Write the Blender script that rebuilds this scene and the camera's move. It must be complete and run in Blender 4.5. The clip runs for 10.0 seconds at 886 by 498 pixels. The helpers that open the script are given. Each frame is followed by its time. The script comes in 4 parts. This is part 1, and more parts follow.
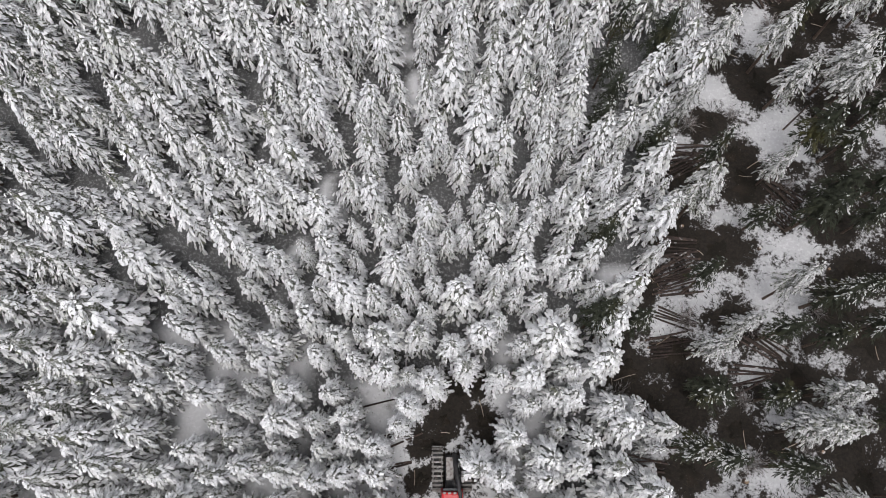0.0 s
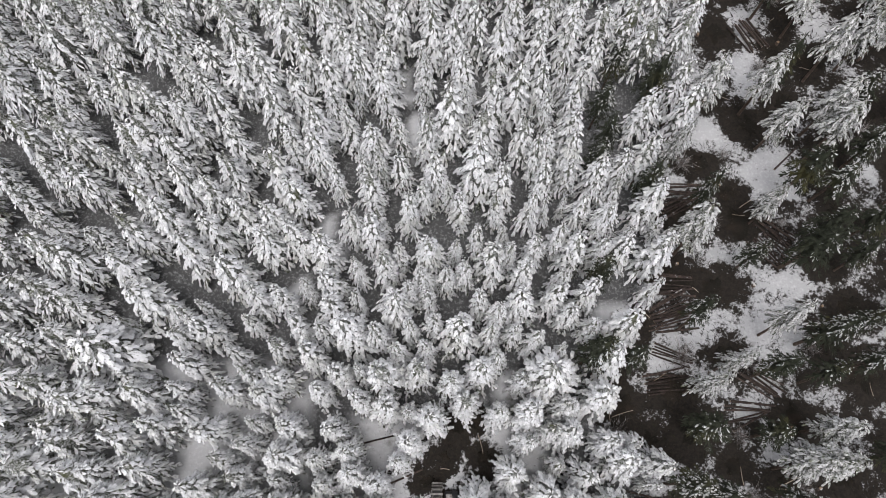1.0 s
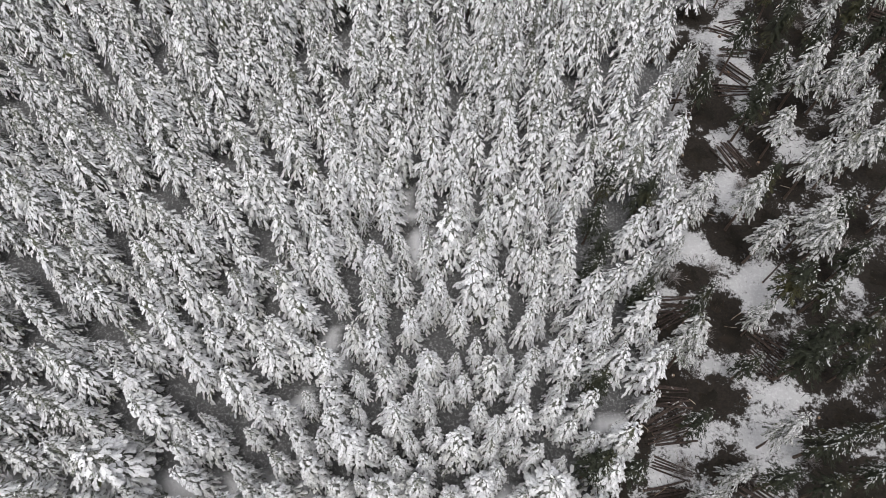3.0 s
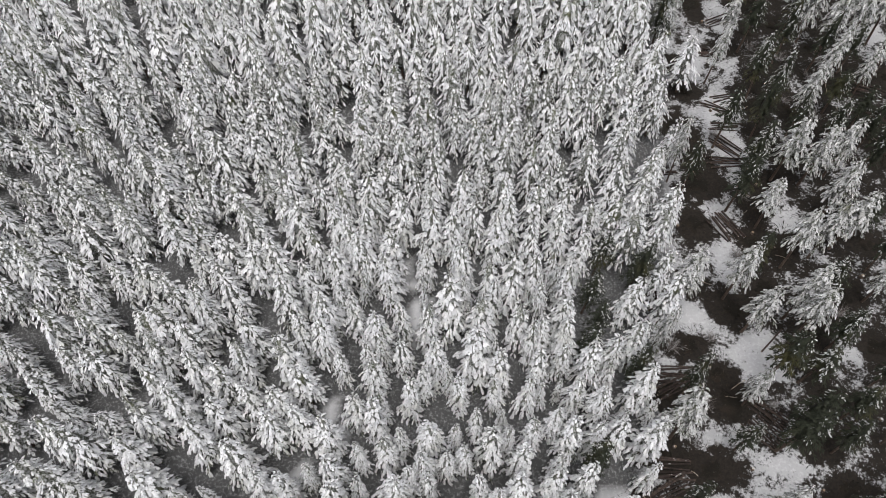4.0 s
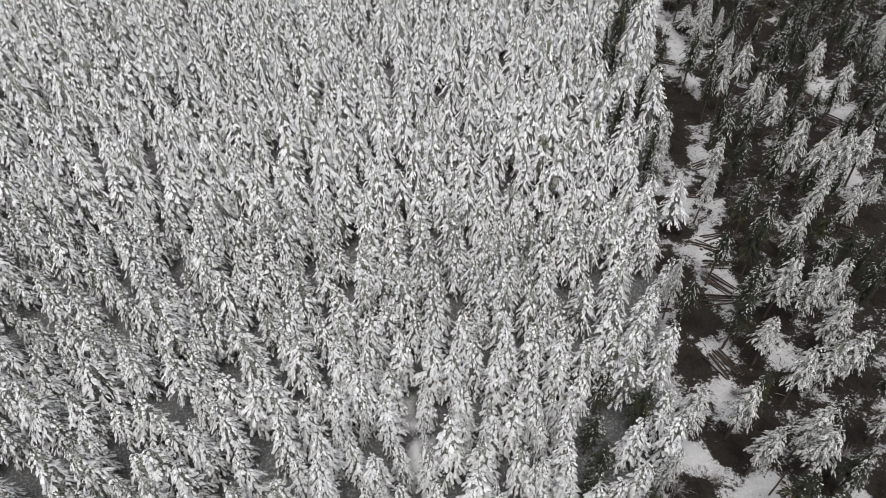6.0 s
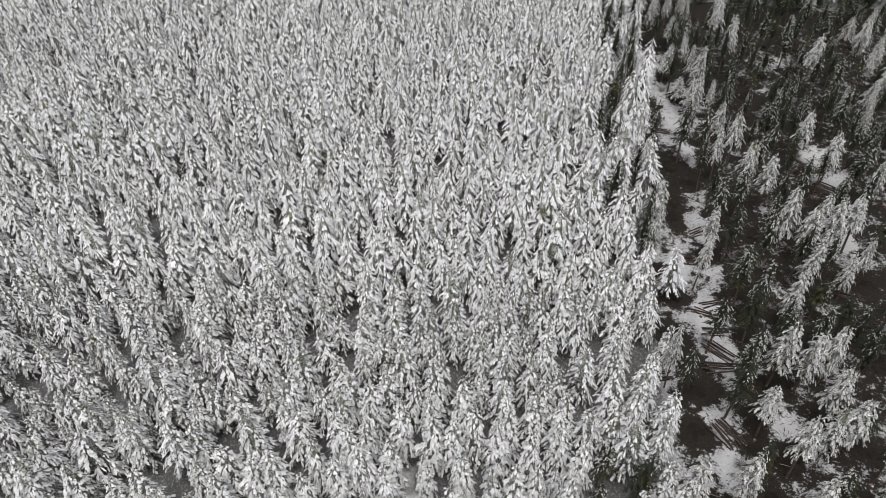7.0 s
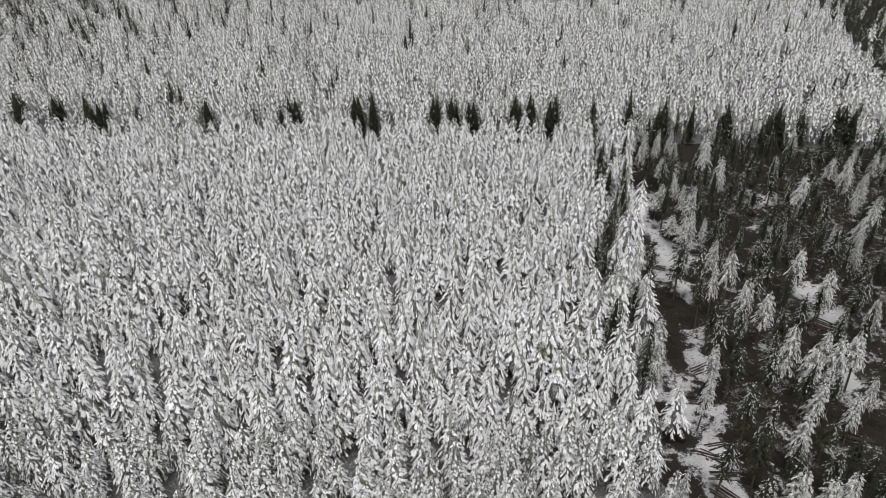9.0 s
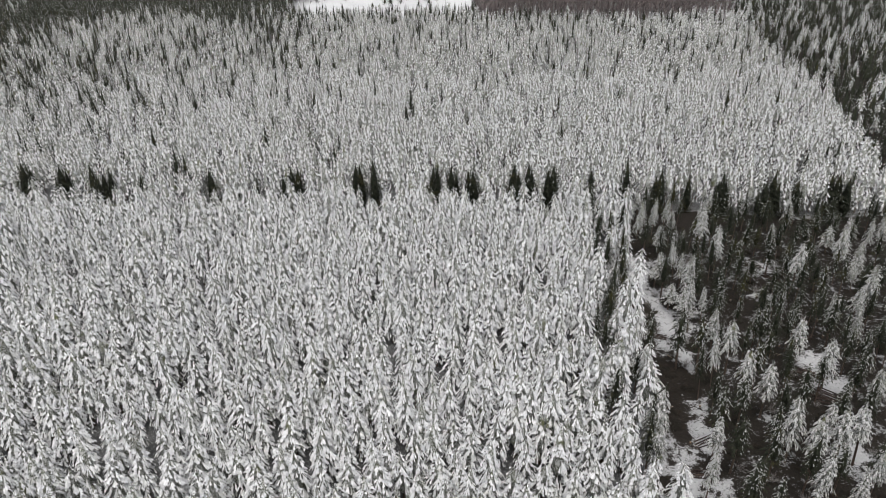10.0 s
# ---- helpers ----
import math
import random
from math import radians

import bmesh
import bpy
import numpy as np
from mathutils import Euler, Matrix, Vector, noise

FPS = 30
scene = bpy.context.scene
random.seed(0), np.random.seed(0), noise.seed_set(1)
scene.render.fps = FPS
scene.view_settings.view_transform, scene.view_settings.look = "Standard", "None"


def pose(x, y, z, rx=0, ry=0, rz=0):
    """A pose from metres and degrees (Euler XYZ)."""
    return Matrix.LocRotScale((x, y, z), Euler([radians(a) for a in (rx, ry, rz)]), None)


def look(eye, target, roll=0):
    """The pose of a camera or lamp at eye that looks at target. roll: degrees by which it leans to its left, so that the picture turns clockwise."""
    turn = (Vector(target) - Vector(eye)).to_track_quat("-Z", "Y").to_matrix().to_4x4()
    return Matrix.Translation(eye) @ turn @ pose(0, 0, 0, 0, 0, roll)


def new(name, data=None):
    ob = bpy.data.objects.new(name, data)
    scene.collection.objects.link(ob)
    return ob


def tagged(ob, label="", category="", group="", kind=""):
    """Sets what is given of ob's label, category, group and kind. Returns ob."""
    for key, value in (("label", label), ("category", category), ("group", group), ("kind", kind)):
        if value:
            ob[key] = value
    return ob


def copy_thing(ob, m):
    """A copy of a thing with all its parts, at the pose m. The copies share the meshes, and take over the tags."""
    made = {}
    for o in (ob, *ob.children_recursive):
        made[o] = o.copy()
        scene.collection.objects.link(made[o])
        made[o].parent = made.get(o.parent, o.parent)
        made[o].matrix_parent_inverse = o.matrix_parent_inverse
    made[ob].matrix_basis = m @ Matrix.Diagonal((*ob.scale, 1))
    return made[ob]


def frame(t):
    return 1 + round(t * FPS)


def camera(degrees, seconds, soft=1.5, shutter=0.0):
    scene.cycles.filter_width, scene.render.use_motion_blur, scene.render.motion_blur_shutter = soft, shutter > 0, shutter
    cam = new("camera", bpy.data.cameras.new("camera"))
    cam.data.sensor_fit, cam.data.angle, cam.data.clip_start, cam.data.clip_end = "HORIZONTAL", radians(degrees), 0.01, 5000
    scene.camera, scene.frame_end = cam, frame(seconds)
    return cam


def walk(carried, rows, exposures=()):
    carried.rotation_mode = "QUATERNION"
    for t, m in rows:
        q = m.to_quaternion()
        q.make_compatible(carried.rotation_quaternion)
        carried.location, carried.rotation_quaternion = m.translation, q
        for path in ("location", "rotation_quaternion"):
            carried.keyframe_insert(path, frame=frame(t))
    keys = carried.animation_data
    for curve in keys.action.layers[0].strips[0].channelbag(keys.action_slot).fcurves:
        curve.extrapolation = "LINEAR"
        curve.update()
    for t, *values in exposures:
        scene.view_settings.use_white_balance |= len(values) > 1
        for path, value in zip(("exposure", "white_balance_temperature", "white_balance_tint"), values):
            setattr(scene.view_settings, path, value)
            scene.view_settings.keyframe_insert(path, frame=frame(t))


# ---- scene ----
cam = camera(64.8, 10.0, soft=0.88)
METRES, EYE, TILT, LEAN, TURN = 8.5, 44.3, -74.0, 0.0, 0.0
ROWS = [
    (0.0, 0.0, 0.0, 0.0, 0.0, 0.0, -0.0),
    (0.5, 0.0023, -0.0569, 0.0164, 0.01, 1.25, 0.01),
    (1.0, 0.0074, -0.1118, 0.035, 0.06, 2.7, 0.02),
    (1.5, 0.0113, -0.1664, 0.0523, 0.1, 4.51, 0.04),
    (2.0, 0.0137, -0.2165, 0.0681, 0.12, 6.47, 0.06),
    (2.5, 0.016, -0.2623, 0.0824, 0.14, 8.67, 0.08),
    (4.0, 0.0238, -0.4017, 0.1325, 0.24, 16.3, 0.14),
    (4.5, 0.0276, -0.4464, 0.1492, 0.27, 18.88, 0.15),
    (5.0, 0.0298, -0.4901, 0.1654, 0.3, 21.47, 0.17),
    (5.5, 0.0321, -0.5334, 0.1827, 0.33, 24.04, 0.19),
    (7.0, 0.0396, -0.6646, 0.2393, 0.44, 31.54, 0.27),
    (7.5, 0.0419, -0.708, 0.2588, 0.48, 34.1, 0.28),
    (8.0, 0.0446, -0.7531, 0.2788, 0.51, 36.66, 0.3),
    (8.5, 0.0469, -0.7979, 0.2983, 0.55, 39.21, 0.33),
    (9.0, 0.0481, -0.8425, 0.3158, 0.58, 41.78, 0.36),
    (9.5, 0.0502, -0.8872, 0.3336, 0.62, 44.34, 0.39),
    (10.0, 0.0527, -0.9333, 0.3522, 0.68, 46.98, 0.42),
]
walk(cam, [(t, pose(0, 0, EYE, TILT, LEAN, TURN) @ pose(METRES * x, METRES * y, METRES * z, 90 + pitch, roll, yaw)) for t, x, y, z, yaw, pitch, roll in ROWS], [(0.0, -0.04, 6400, 12.0), (5.0, -0.10, 6480, 10.5), (10.0, -0.17, 6510, 9.8)])
# ---------------------------------------------------------------- light
world = bpy.data.worlds.new("overcast_sky")
scene.world = world
world.use_nodes = True
wn, wl = world.node_tree.nodes, world.node_tree.links
wn.clear()
sky = wn.new("ShaderNodeTexSky")
sky.sky_type = 'NISHITA'
sky.sun_disc = False
sky.sun_elevation = radians(72)
sky.sun_rotation = radians(200)
sky.dust_density = 4.0
sky.air_density = 0.7
veil = wn.new("ShaderNodeHueSaturation")      # cloud cover takes most of the blue out
veil.inputs["Saturation"].default_value = 0.2
bg = wn.new("ShaderNodeBackground")
bg.inputs["Strength"].default_value = 0.206
wo = wn.new("ShaderNodeOutputWorld")
wl.new(sky.outputs[0], veil.inputs["Color"])
wl.new(veil.outputs[0], bg.inputs["Color"])
wl.new(bg.outputs[0], wo.inputs["Surface"])

sun_data = bpy.data.lights.new("sun", "SUN")
sun_data.energy = 1.36
sun_data.angle = radians(30)
sun_data.color = (1.0, 0.97, 0.93)
sun = new("sun", sun_data)
sun.matrix_world = look((4, -26, 80), (0, 0, 0))


# ---------------------------------------------------------------- materials
def material(name, base, rough=0.8, spots=(), bump=(), island=0.0, each=0.0, metal=0.0, dust=None):
    """base colour, then spots (scale, low, high, colour), bump (scale, strength), value change by island or object, dust (colour, from, to) on upward faces."""
    m = bpy.data.materials.new(name)
    m.use_nodes = True
    n, l = m.node_tree.nodes, m.node_tree.links
    p = n["Principled BSDF"]
    p.inputs["Roughness"].default_value = rough
    p.inputs["Metallic"].default_value = metal
    p.inputs["Specular IOR Level"].default_value = 0.25
    geo = n.new("ShaderNodeNewGeometry")
    rgb = n.new("ShaderNodeRGB")
    rgb.outputs[0].default_value = (*base, 1)
    out = rgb.outputs[0]

    def mixed(fac, a, b, kind='MIX'):
        x = n.new("ShaderNodeMix")
        x.data_type, x.blend_type = 'RGBA', kind
        l.new(fac, x.inputs[0])
        for s, v in ((x.inputs[6], a), (x.inputs[7], b)):
            if isinstance(v, tuple):
                s.default_value = (*v, 1)
            else:
                l.new(v, s)
        return x.outputs[2]

    def ramp(v, lo, hi):
        r = n.new("ShaderNodeMapRange")
        r.inputs[1].default_value, r.inputs[2].default_value = lo, hi
        l.new(v, r.inputs[0])
        return r.outputs[0]

    for sc, lo, hi, colour in spots:
        t = n.new("ShaderNodeTexNoise")
        t.inputs["Scale"].default_value, t.inputs["Detail"].default_value = sc, 4
        l.new(geo.outputs["Position"], t.inputs["Vector"])
        out = mixed(ramp(t.outputs[0], lo, hi), out, colour)
    for amount, src in ((island, geo.outputs["Random Per Island"]),
                        (each, n.new("ShaderNodeObjectInfo").outputs["Random"] if each else None)):
        if amount:
            r = n.new("ShaderNodeMapRange")
            r.inputs[3].default_value, r.inputs[4].default_value = 1 - amount, 1 + amount
            l.new(src, r.inputs[0])
            h = n.new("ShaderNodeHueSaturation")
            l.new(r.outputs[0], h.inputs["Value"])
            l.new(out, h.inputs["Color"])
            out = h.outputs[0]
    if dust:
        sep = n.new("ShaderNodeSeparateXYZ")
        l.new(geo.outputs["Normal"], sep.inputs[0])
        out = mixed(ramp(sep.outputs[2], dust[1], dust[2]), out, dust[0])
    l.new(out, p.inputs["Base Color"])
    if bump:
        t = n.new("ShaderNodeTexNoise")
        t.inputs["Scale"].default_value, t.inputs["Detail"].default_value = bump[0], 5
        l.new(geo.outputs["Position"], t.inputs["Vector"])
        b = n.new("ShaderNodeBump")
        b.inputs["Strength"].default_value, b.inputs["Distance"].default_value = bump[1], 0.1
        l.new(t.outputs[0], b.inputs["Height"])
        l.new(b.outputs[0], p.inputs["Normal"])
    return m


SNOW = material("snow_on_branches", (0.84, 0.84, 0.85), 0.75, [(0.25, 0.45, 0.7, (0.78, 0.78, 0.80)), (11, 0.58, 0.72, (0.38, 0.38, 0.36)), (1.1, 0.60, 0.74, (0.60, 0.60, 0.58)), (0.55, 0.52, 0.68, (0.66, 0.66, 0.64))], (16, 0.9), island=0.14)
RIMED = material("rimed_branches", (0.64, 0.64, 0.64), 0.8, [(9, 0.50, 0.62, (0.17, 0.175, 0.15)), (1.2, 0.5, 0.7, (0.42, 0.42, 0.40))], (16, 0.9), island=0.2)
PATCHY = material("patchy_snow_on_twigs", (0.61, 0.61, 0.61), 0.8, [(9, 0.46, 0.58, (0.08, 0.085, 0.065)), (1.2, 0.5, 0.7, (0.32, 0.32, 0.30))], (16, 0.9), island=0.25)
NEEDLES = material("frosted_needles", (0.105, 0.115, 0.08), 0.85, [(7, 0.43, 0.54, (0.46, 0.46, 0.45)), (13, 0.56, 0.66, (0.08, 0.085, 0.07)), (0.6, 0.60, 0.72, (0.11, 0.115, 0.06))], (14, 0.9), island=0.3)
DARK = material("dark_green_needles", (0.018, 0.021, 0.012), 0.8, [(4, 0.5, 0.8, (0.04, 0.042, 0.030)), (0.35, 0.55, 0.72, (0.045, 0.042, 0.016))], (12, 0.5), island=0.4)
BARK = material("conifer_bark", (0.085, 0.062, 0.048), 0.9, [(6, 0.45, 0.7, (0.15, 0.11, 0.09))], (25, 0.8))
GROUND = material("snowy_ground", (0.74, 0.74, 0.75), 0.85, [(0.07, 0.45, 0.7, (0.66, 0.66, 0.675)), (1.3, 0.60, 0.74, (0.34, 0.33, 0.31)), (4.5, 0.66, 0.78, (0.16, 0.14, 0.12))], (2.2, 0.5))


def add_litter_and_shade(m):
    """Needles, twigs and bark strewn over the snow where the machine has worked; the 'litter' attribute says where. A
    second attribute paints shade under the dense trees.
    """
    n, l = m.node_tree.nodes, m.node_tree.links
    p = n["Principled BSDF"]
    old = p.inputs["Base Color"].links[0].from_socket
    attr = n.new("ShaderNodeAttribute")
    attr.attribute_name = "litter"
    geo = n.new("ShaderNodeNewGeometry")
    coarse, fine = n.new("ShaderNodeTexNoise"), n.new("ShaderNodeTexNoise")
    for t, sc, dt in ((coarse, 0.45, 6.0), (fine, 5.0, 6.0)):
        t.inputs["Scale"].default_value, t.inputs["Detail"].default_value, t.inputs["Roughness"].default_value = sc, dt, 0.7
        l.new(geo.outputs["Position"], t.inputs["Vector"])
    both = n.new("ShaderNodeMath")
    both.operation = 'MULTIPLY_ADD'
    l.new(fine.outputs[0], both.inputs[0])
    both.inputs[1].default_value = 0.85
    middle = n.new("ShaderNodeTexNoise")
    middle.inputs["Scale"].default_value, middle.inputs["Detail"].default_value = 1.3, 3.0
    l.new(geo.outputs["Position"], middle.inputs["Vector"])
    broken = n.new("ShaderNodeMath")
    broken.operation = 'MULTIPLY_ADD'
    l.new(middle.outputs[0], broken.inputs[0])
    broken.inputs[1].default_value = 0.7
    l.new(coarse.outputs[0], broken.inputs[2])
    l.new(broken.outputs[0], both.inputs[2])
    total = n.new("ShaderNodeMath")
    total.operation = 'ADD'
    l.new(both.outputs[0], total.inputs[0])
    l.new(attr.outputs["Fac"], total.inputs[1])
    fac = n.new("ShaderNodeMapRange")
    fac.inputs[1].default_value, fac.inputs[2].default_value = 1.62, 1.76
    l.new(total.outputs[0], fac.inputs[0])
    tone = n.new("ShaderNodeValToRGB")
    tone.color_ramp.elements[0].color, tone.color_ramp.elements[1].color = (0.008, 0.0064, 0.005, 1), (0.026, 0.020, 0.015, 1)
    tone.color_ramp.elements[0].position, tone.color_ramp.elements[1].position = 0.35, 0.7
    l.new(fine.outputs[0], tone.inputs[0])
    mix = n.new("ShaderNodeMix")
    mix.data_type = 'RGBA'
    l.new(fac.outputs[0], mix.inputs[0])
    shade_attr = n.new("ShaderNodeAttribute")               # shade of the dense trees, painted as grey over the snow
    shade_attr.attribute_name = "thin_snow"
    shade_grain = n.new("ShaderNodeMapRange")
    shade_grain.inputs[1].default_value, shade_grain.inputs[2].default_value = 0.0, 0.5
    l.new(fine.outputs[0], shade_grain.inputs[0])
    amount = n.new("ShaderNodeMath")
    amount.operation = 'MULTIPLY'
    l.new(shade_grain.outputs[0], amount.inputs[0])
    l.new(shade_attr.outputs["Fac"], amount.inputs[1])
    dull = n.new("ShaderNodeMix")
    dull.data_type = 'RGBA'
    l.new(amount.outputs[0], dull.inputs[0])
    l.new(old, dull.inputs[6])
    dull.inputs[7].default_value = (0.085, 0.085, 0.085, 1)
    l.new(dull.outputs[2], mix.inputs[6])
    l.new(tone.outputs[0], mix.inputs[7])
    l.new(mix.outputs[2], p.inputs["Base Color"])


add_litter_and_shade(GROUND)
SLASH = material("brown_slash", (0.016, 0.013, 0.009), 0.95, [(1.2, 0.45, 0.65, (0.030, 0.021, 0.015)), (5, 0.55, 0.7, (0.025, 0.026, 0.012))], (9, 1.0), island=0.4)
LITTER = material("slash_mat", (0.012, 0.010, 0.007), 0.95, [(0.8, 0.45, 0.65, (0.024, 0.018, 0.013)), (6, 0.66, 0.78, (0.10, 0.09, 0.08))], (14, 1.0))
LOG = material("log_bark", (0.040, 0.030, 0.026), 0.9, [(5, 0.45, 0.7, (0.085, 0.06, 0.05)), (2, 0.66, 0.74, (0.45, 0.44, 0.43))], (30, 0.6), each=0.35)
ENDS = material("cut_wood", (0.26, 0.19, 0.12), 0.8, [(12, 0.4, 0.7, (0.18, 0.12, 0.08)), (5, 0.5, 0.6, (0.5, 0.49, 0.48))])
FROST = material("frosted_twigs", (0.16, 0.14, 0.13), 0.9, [(7, 0.5, 0.65, (0.45, 0.45, 0.45)), (3, 0.5, 0.65, (0.06, 0.05, 0.045))], island=0.3)
PALE = material("pale_broken_wood", (0.36, 0.31, 0.25), 0.8, [(9, 0.45, 0.65, (0.25, 0.18, 0.12))], each=0.3)
TWIG = material("bare_birch_twigs", (0.11, 0.092, 0.088), 0.9, [(0.15, 0.4, 0.7, (0.20, 0.165, 0.16))], island=0.3)
RED = material("red_paint", (0.42, 0.015, 0.02), 0.35, [(3, 0.55, 0.75, (0.30, 0.02, 0.02))], (20, 0.1), dust=((0.6, 0.35, 0.35), 0.995, 1.03))
BLACK = material("black_steel", (0.025, 0.025, 0.027), 0.5, [(8, 0.5, 0.7, (0.05, 0.045, 0.04))], (30, 0.2))
STEEL = material("worn_steel", (0.26, 0.25, 0.24), 0.5, [(6, 0.45, 0.7, (0.12, 0.10, 0.09))], (25, 0.3), metal=0.6)
RUBBER = material("tyre_rubber", (0.03, 0.03, 0.03), 0.85, [(5, 0.5, 0.7, (0.10, 0.09, 0.08))], (20, 0.3))
GLASS = material("cab_glass", (0.02, 0.025, 0.03), 0.08)


# ---------------------------------------------------------------- mesh helpers
def mesh_of(name, pieces):
    """One mesh from (vertices, triangles, material, smooth) pieces given as arrays."""
    mats = []
    vs, fs, mi, sm = [], [], [], []
    base = 0
    for v, f, mat, smooth in pieces:
        if len(f) == 0:
            continue
        if mat not in mats:
            mats.append(mat)
        vs.append(v)
        fs.append(f + base)
        base += len(v)
        mi.append(np.full(len(f), mats.index(mat), np.int32))
        sm.append(np.full(len(f), smooth, bool))
    v, f = np.concatenate(vs).astype(np.float32), np.concatenate(fs).astype(np.int32)
    me = bpy.data.meshes.new(name)
    me.vertices.add(len(v))
    me.vertices.foreach_set("co", v.ravel())
    me.loops.add(f.size)
    me.loops.foreach_set("vertex_index", f.ravel())
    me.polygons.add(len(f))
    me.polygons.foreach_set("loop_start", np.arange(0, f.size, 3, dtype=np.int32))
    me.polygons.foreach_set("material_index", np.concatenate(mi))
    me.polygons.foreach_set("use_smooth", np.concatenate(sm))
    for mat in mats:
        me.materials.append(mat)
    me.update(calc_edges=True)
    return me


def part(name, bm, mat, parent, label=""):
    """A bmesh, or a ready mesh, as ONE mesh object under a thing or a part."""
    if isinstance(bm, bmesh.types.BMesh):
        me = bpy.data.meshes.new(name)
        bm.to_mesh(me)
        bm.free()
        me.materials.append(mat)
    else:
        me = bm
    ob = new(name, me)
    ob.parent = parent
    return tagged(ob, label)


class Soup:
    """Collects vertices and triangles."""

    def __init__(self):
        self.v, self.f, self.n = [], [], 0

    def add(self, v, f):
        self.v.append(np.asarray(v, float))
        self.f.append(np.asarray(f, int) + self.n)
        self.n += len(v)

    def arrays(self):
        if not self.v:
            return np.zeros((0, 3)), np.zeros((0, 3), int)
        return np.concatenate(self.v), np.concatenate(self.f)


def tube_faces(rings, sides):
    """Triangles of a spindle: root point, rings, tip point."""
    f = []
    for j in range(sides):
        k = (j + 1) % sides
        f.append((0, 1 + k, 1 + j))
        for r in range(rings - 1):
            a, b = 1 + r * sides, 1 + (r + 1) * sides
            f += [(a + j, a + k, b + k), (a + j, b + k, b + j)]
        z = 1 + (rings - 1) * sides
        f.append((z + j, z + k, 1 + rings * sides))
    return np.array(f)


FACES = {(r, s): tube_faces(r, s) for r in (1, 2, 3) for s in (3, 4, 5)}


def spindle(soup, path, side, width, height, sides, rng):
    """A lumpy finger along path (root, rings, tip), lying on its branch."""
    rings = len(path) - 2
    v = [path[0]]
    for i in range(rings):
        w = width[i] * rng.uniform(0.8, 1.2)
        h = height[i] * rng.uniform(0.8, 1.2)
        c = path[i + 1]
        for j in range(sides):
            a = 2 * math.pi * j / sides
            ca, sa = math.cos(a), math.sin(a)
            up = h if sa > 0 else 0.5 * h
            v.append(c + side * (w * ca) + np.array((0, 0, up * sa)))
    v.append(path[-1])
    soup.add(v, FACES[(rings, sides)])


def trunk_arrays(h, r, sides, top=0.97):
    v, f = [], []
    for z, q in ((-0.3, 1.15), (0.5, 1.0), (h * 0.55, 0.62), (h * top, 0.06)):
        for j in range(sides):
            a = 2 * math.pi * j / sides
            v.append((r * q * math.cos(a), r * q * math.sin(a), z))
    for i in range(3):
        for j in range(sides):
            k = (j + 1) % sides
            a, b = i * sides, (i + 1) * sides
            f += [(a + j, a + k, b + k), (a + j, b + k, b + j)]
    return np.array(v), np.array(f)


def lobe(soup, root, way, length, half, thick, sag, shape=2):
    """A finger of a branch, open below. shape 2: root, left, ridge, right and a blunt end; 1: a folded leaf; 0: a wedge hanging from its root."""
    side = np.array((way[1], -way[0], 0.0))
    side = side * (half / (math.hypot(way[0], way[1]) + 1e-6))
    c = root + way * (length * 0.6)
    c[2] -= sag * length * 0.36 + 0.5 * thick
    tip = root + way * length
    tip[2] -= sag * length
    if shape == 2:
        ridge = c.copy()
        ridge[2] += 1.5 * thick
        tip[2] -= 0.4 * thick
        blunt = side * 0.7
        soup.add([root, c - side, ridge, c + side, tip - blunt, tip + blunt], LOBE)
    elif shape == 1:
        soup.add([root, c - side, tip, c + side], FOLD)
    else:
        tilt = np.array((0.0, 0.0, thick * (0.55 if int(root[0] * 997) % 2 else -0.55)))
        soup.add([root, tip + side + tilt, tip - side - tilt], WEDGE)


LOBE = np.array(((0, 2, 1), (0, 3, 2), (1, 2, 4), (2, 5, 4), (2, 3, 5)))
FOLD = np.array(((0, 2, 1), (0, 3, 2)))
WEDGE = np.array(((0, 1, 2),))
# by detail: spacing of the tiers, branches in a full tier, most lobes on a branch, half width of a lobe
FINENESS = {4: (0.41, 7.4, 7, 0.070), 3: (0.43, 6.8, 7, 0.066), 2: (0.47, 6.2, 5, 0.074), 1: (0.68, 5.0, 3, 0.11), 0: (0.98, 4.4, 1, 0.17)}


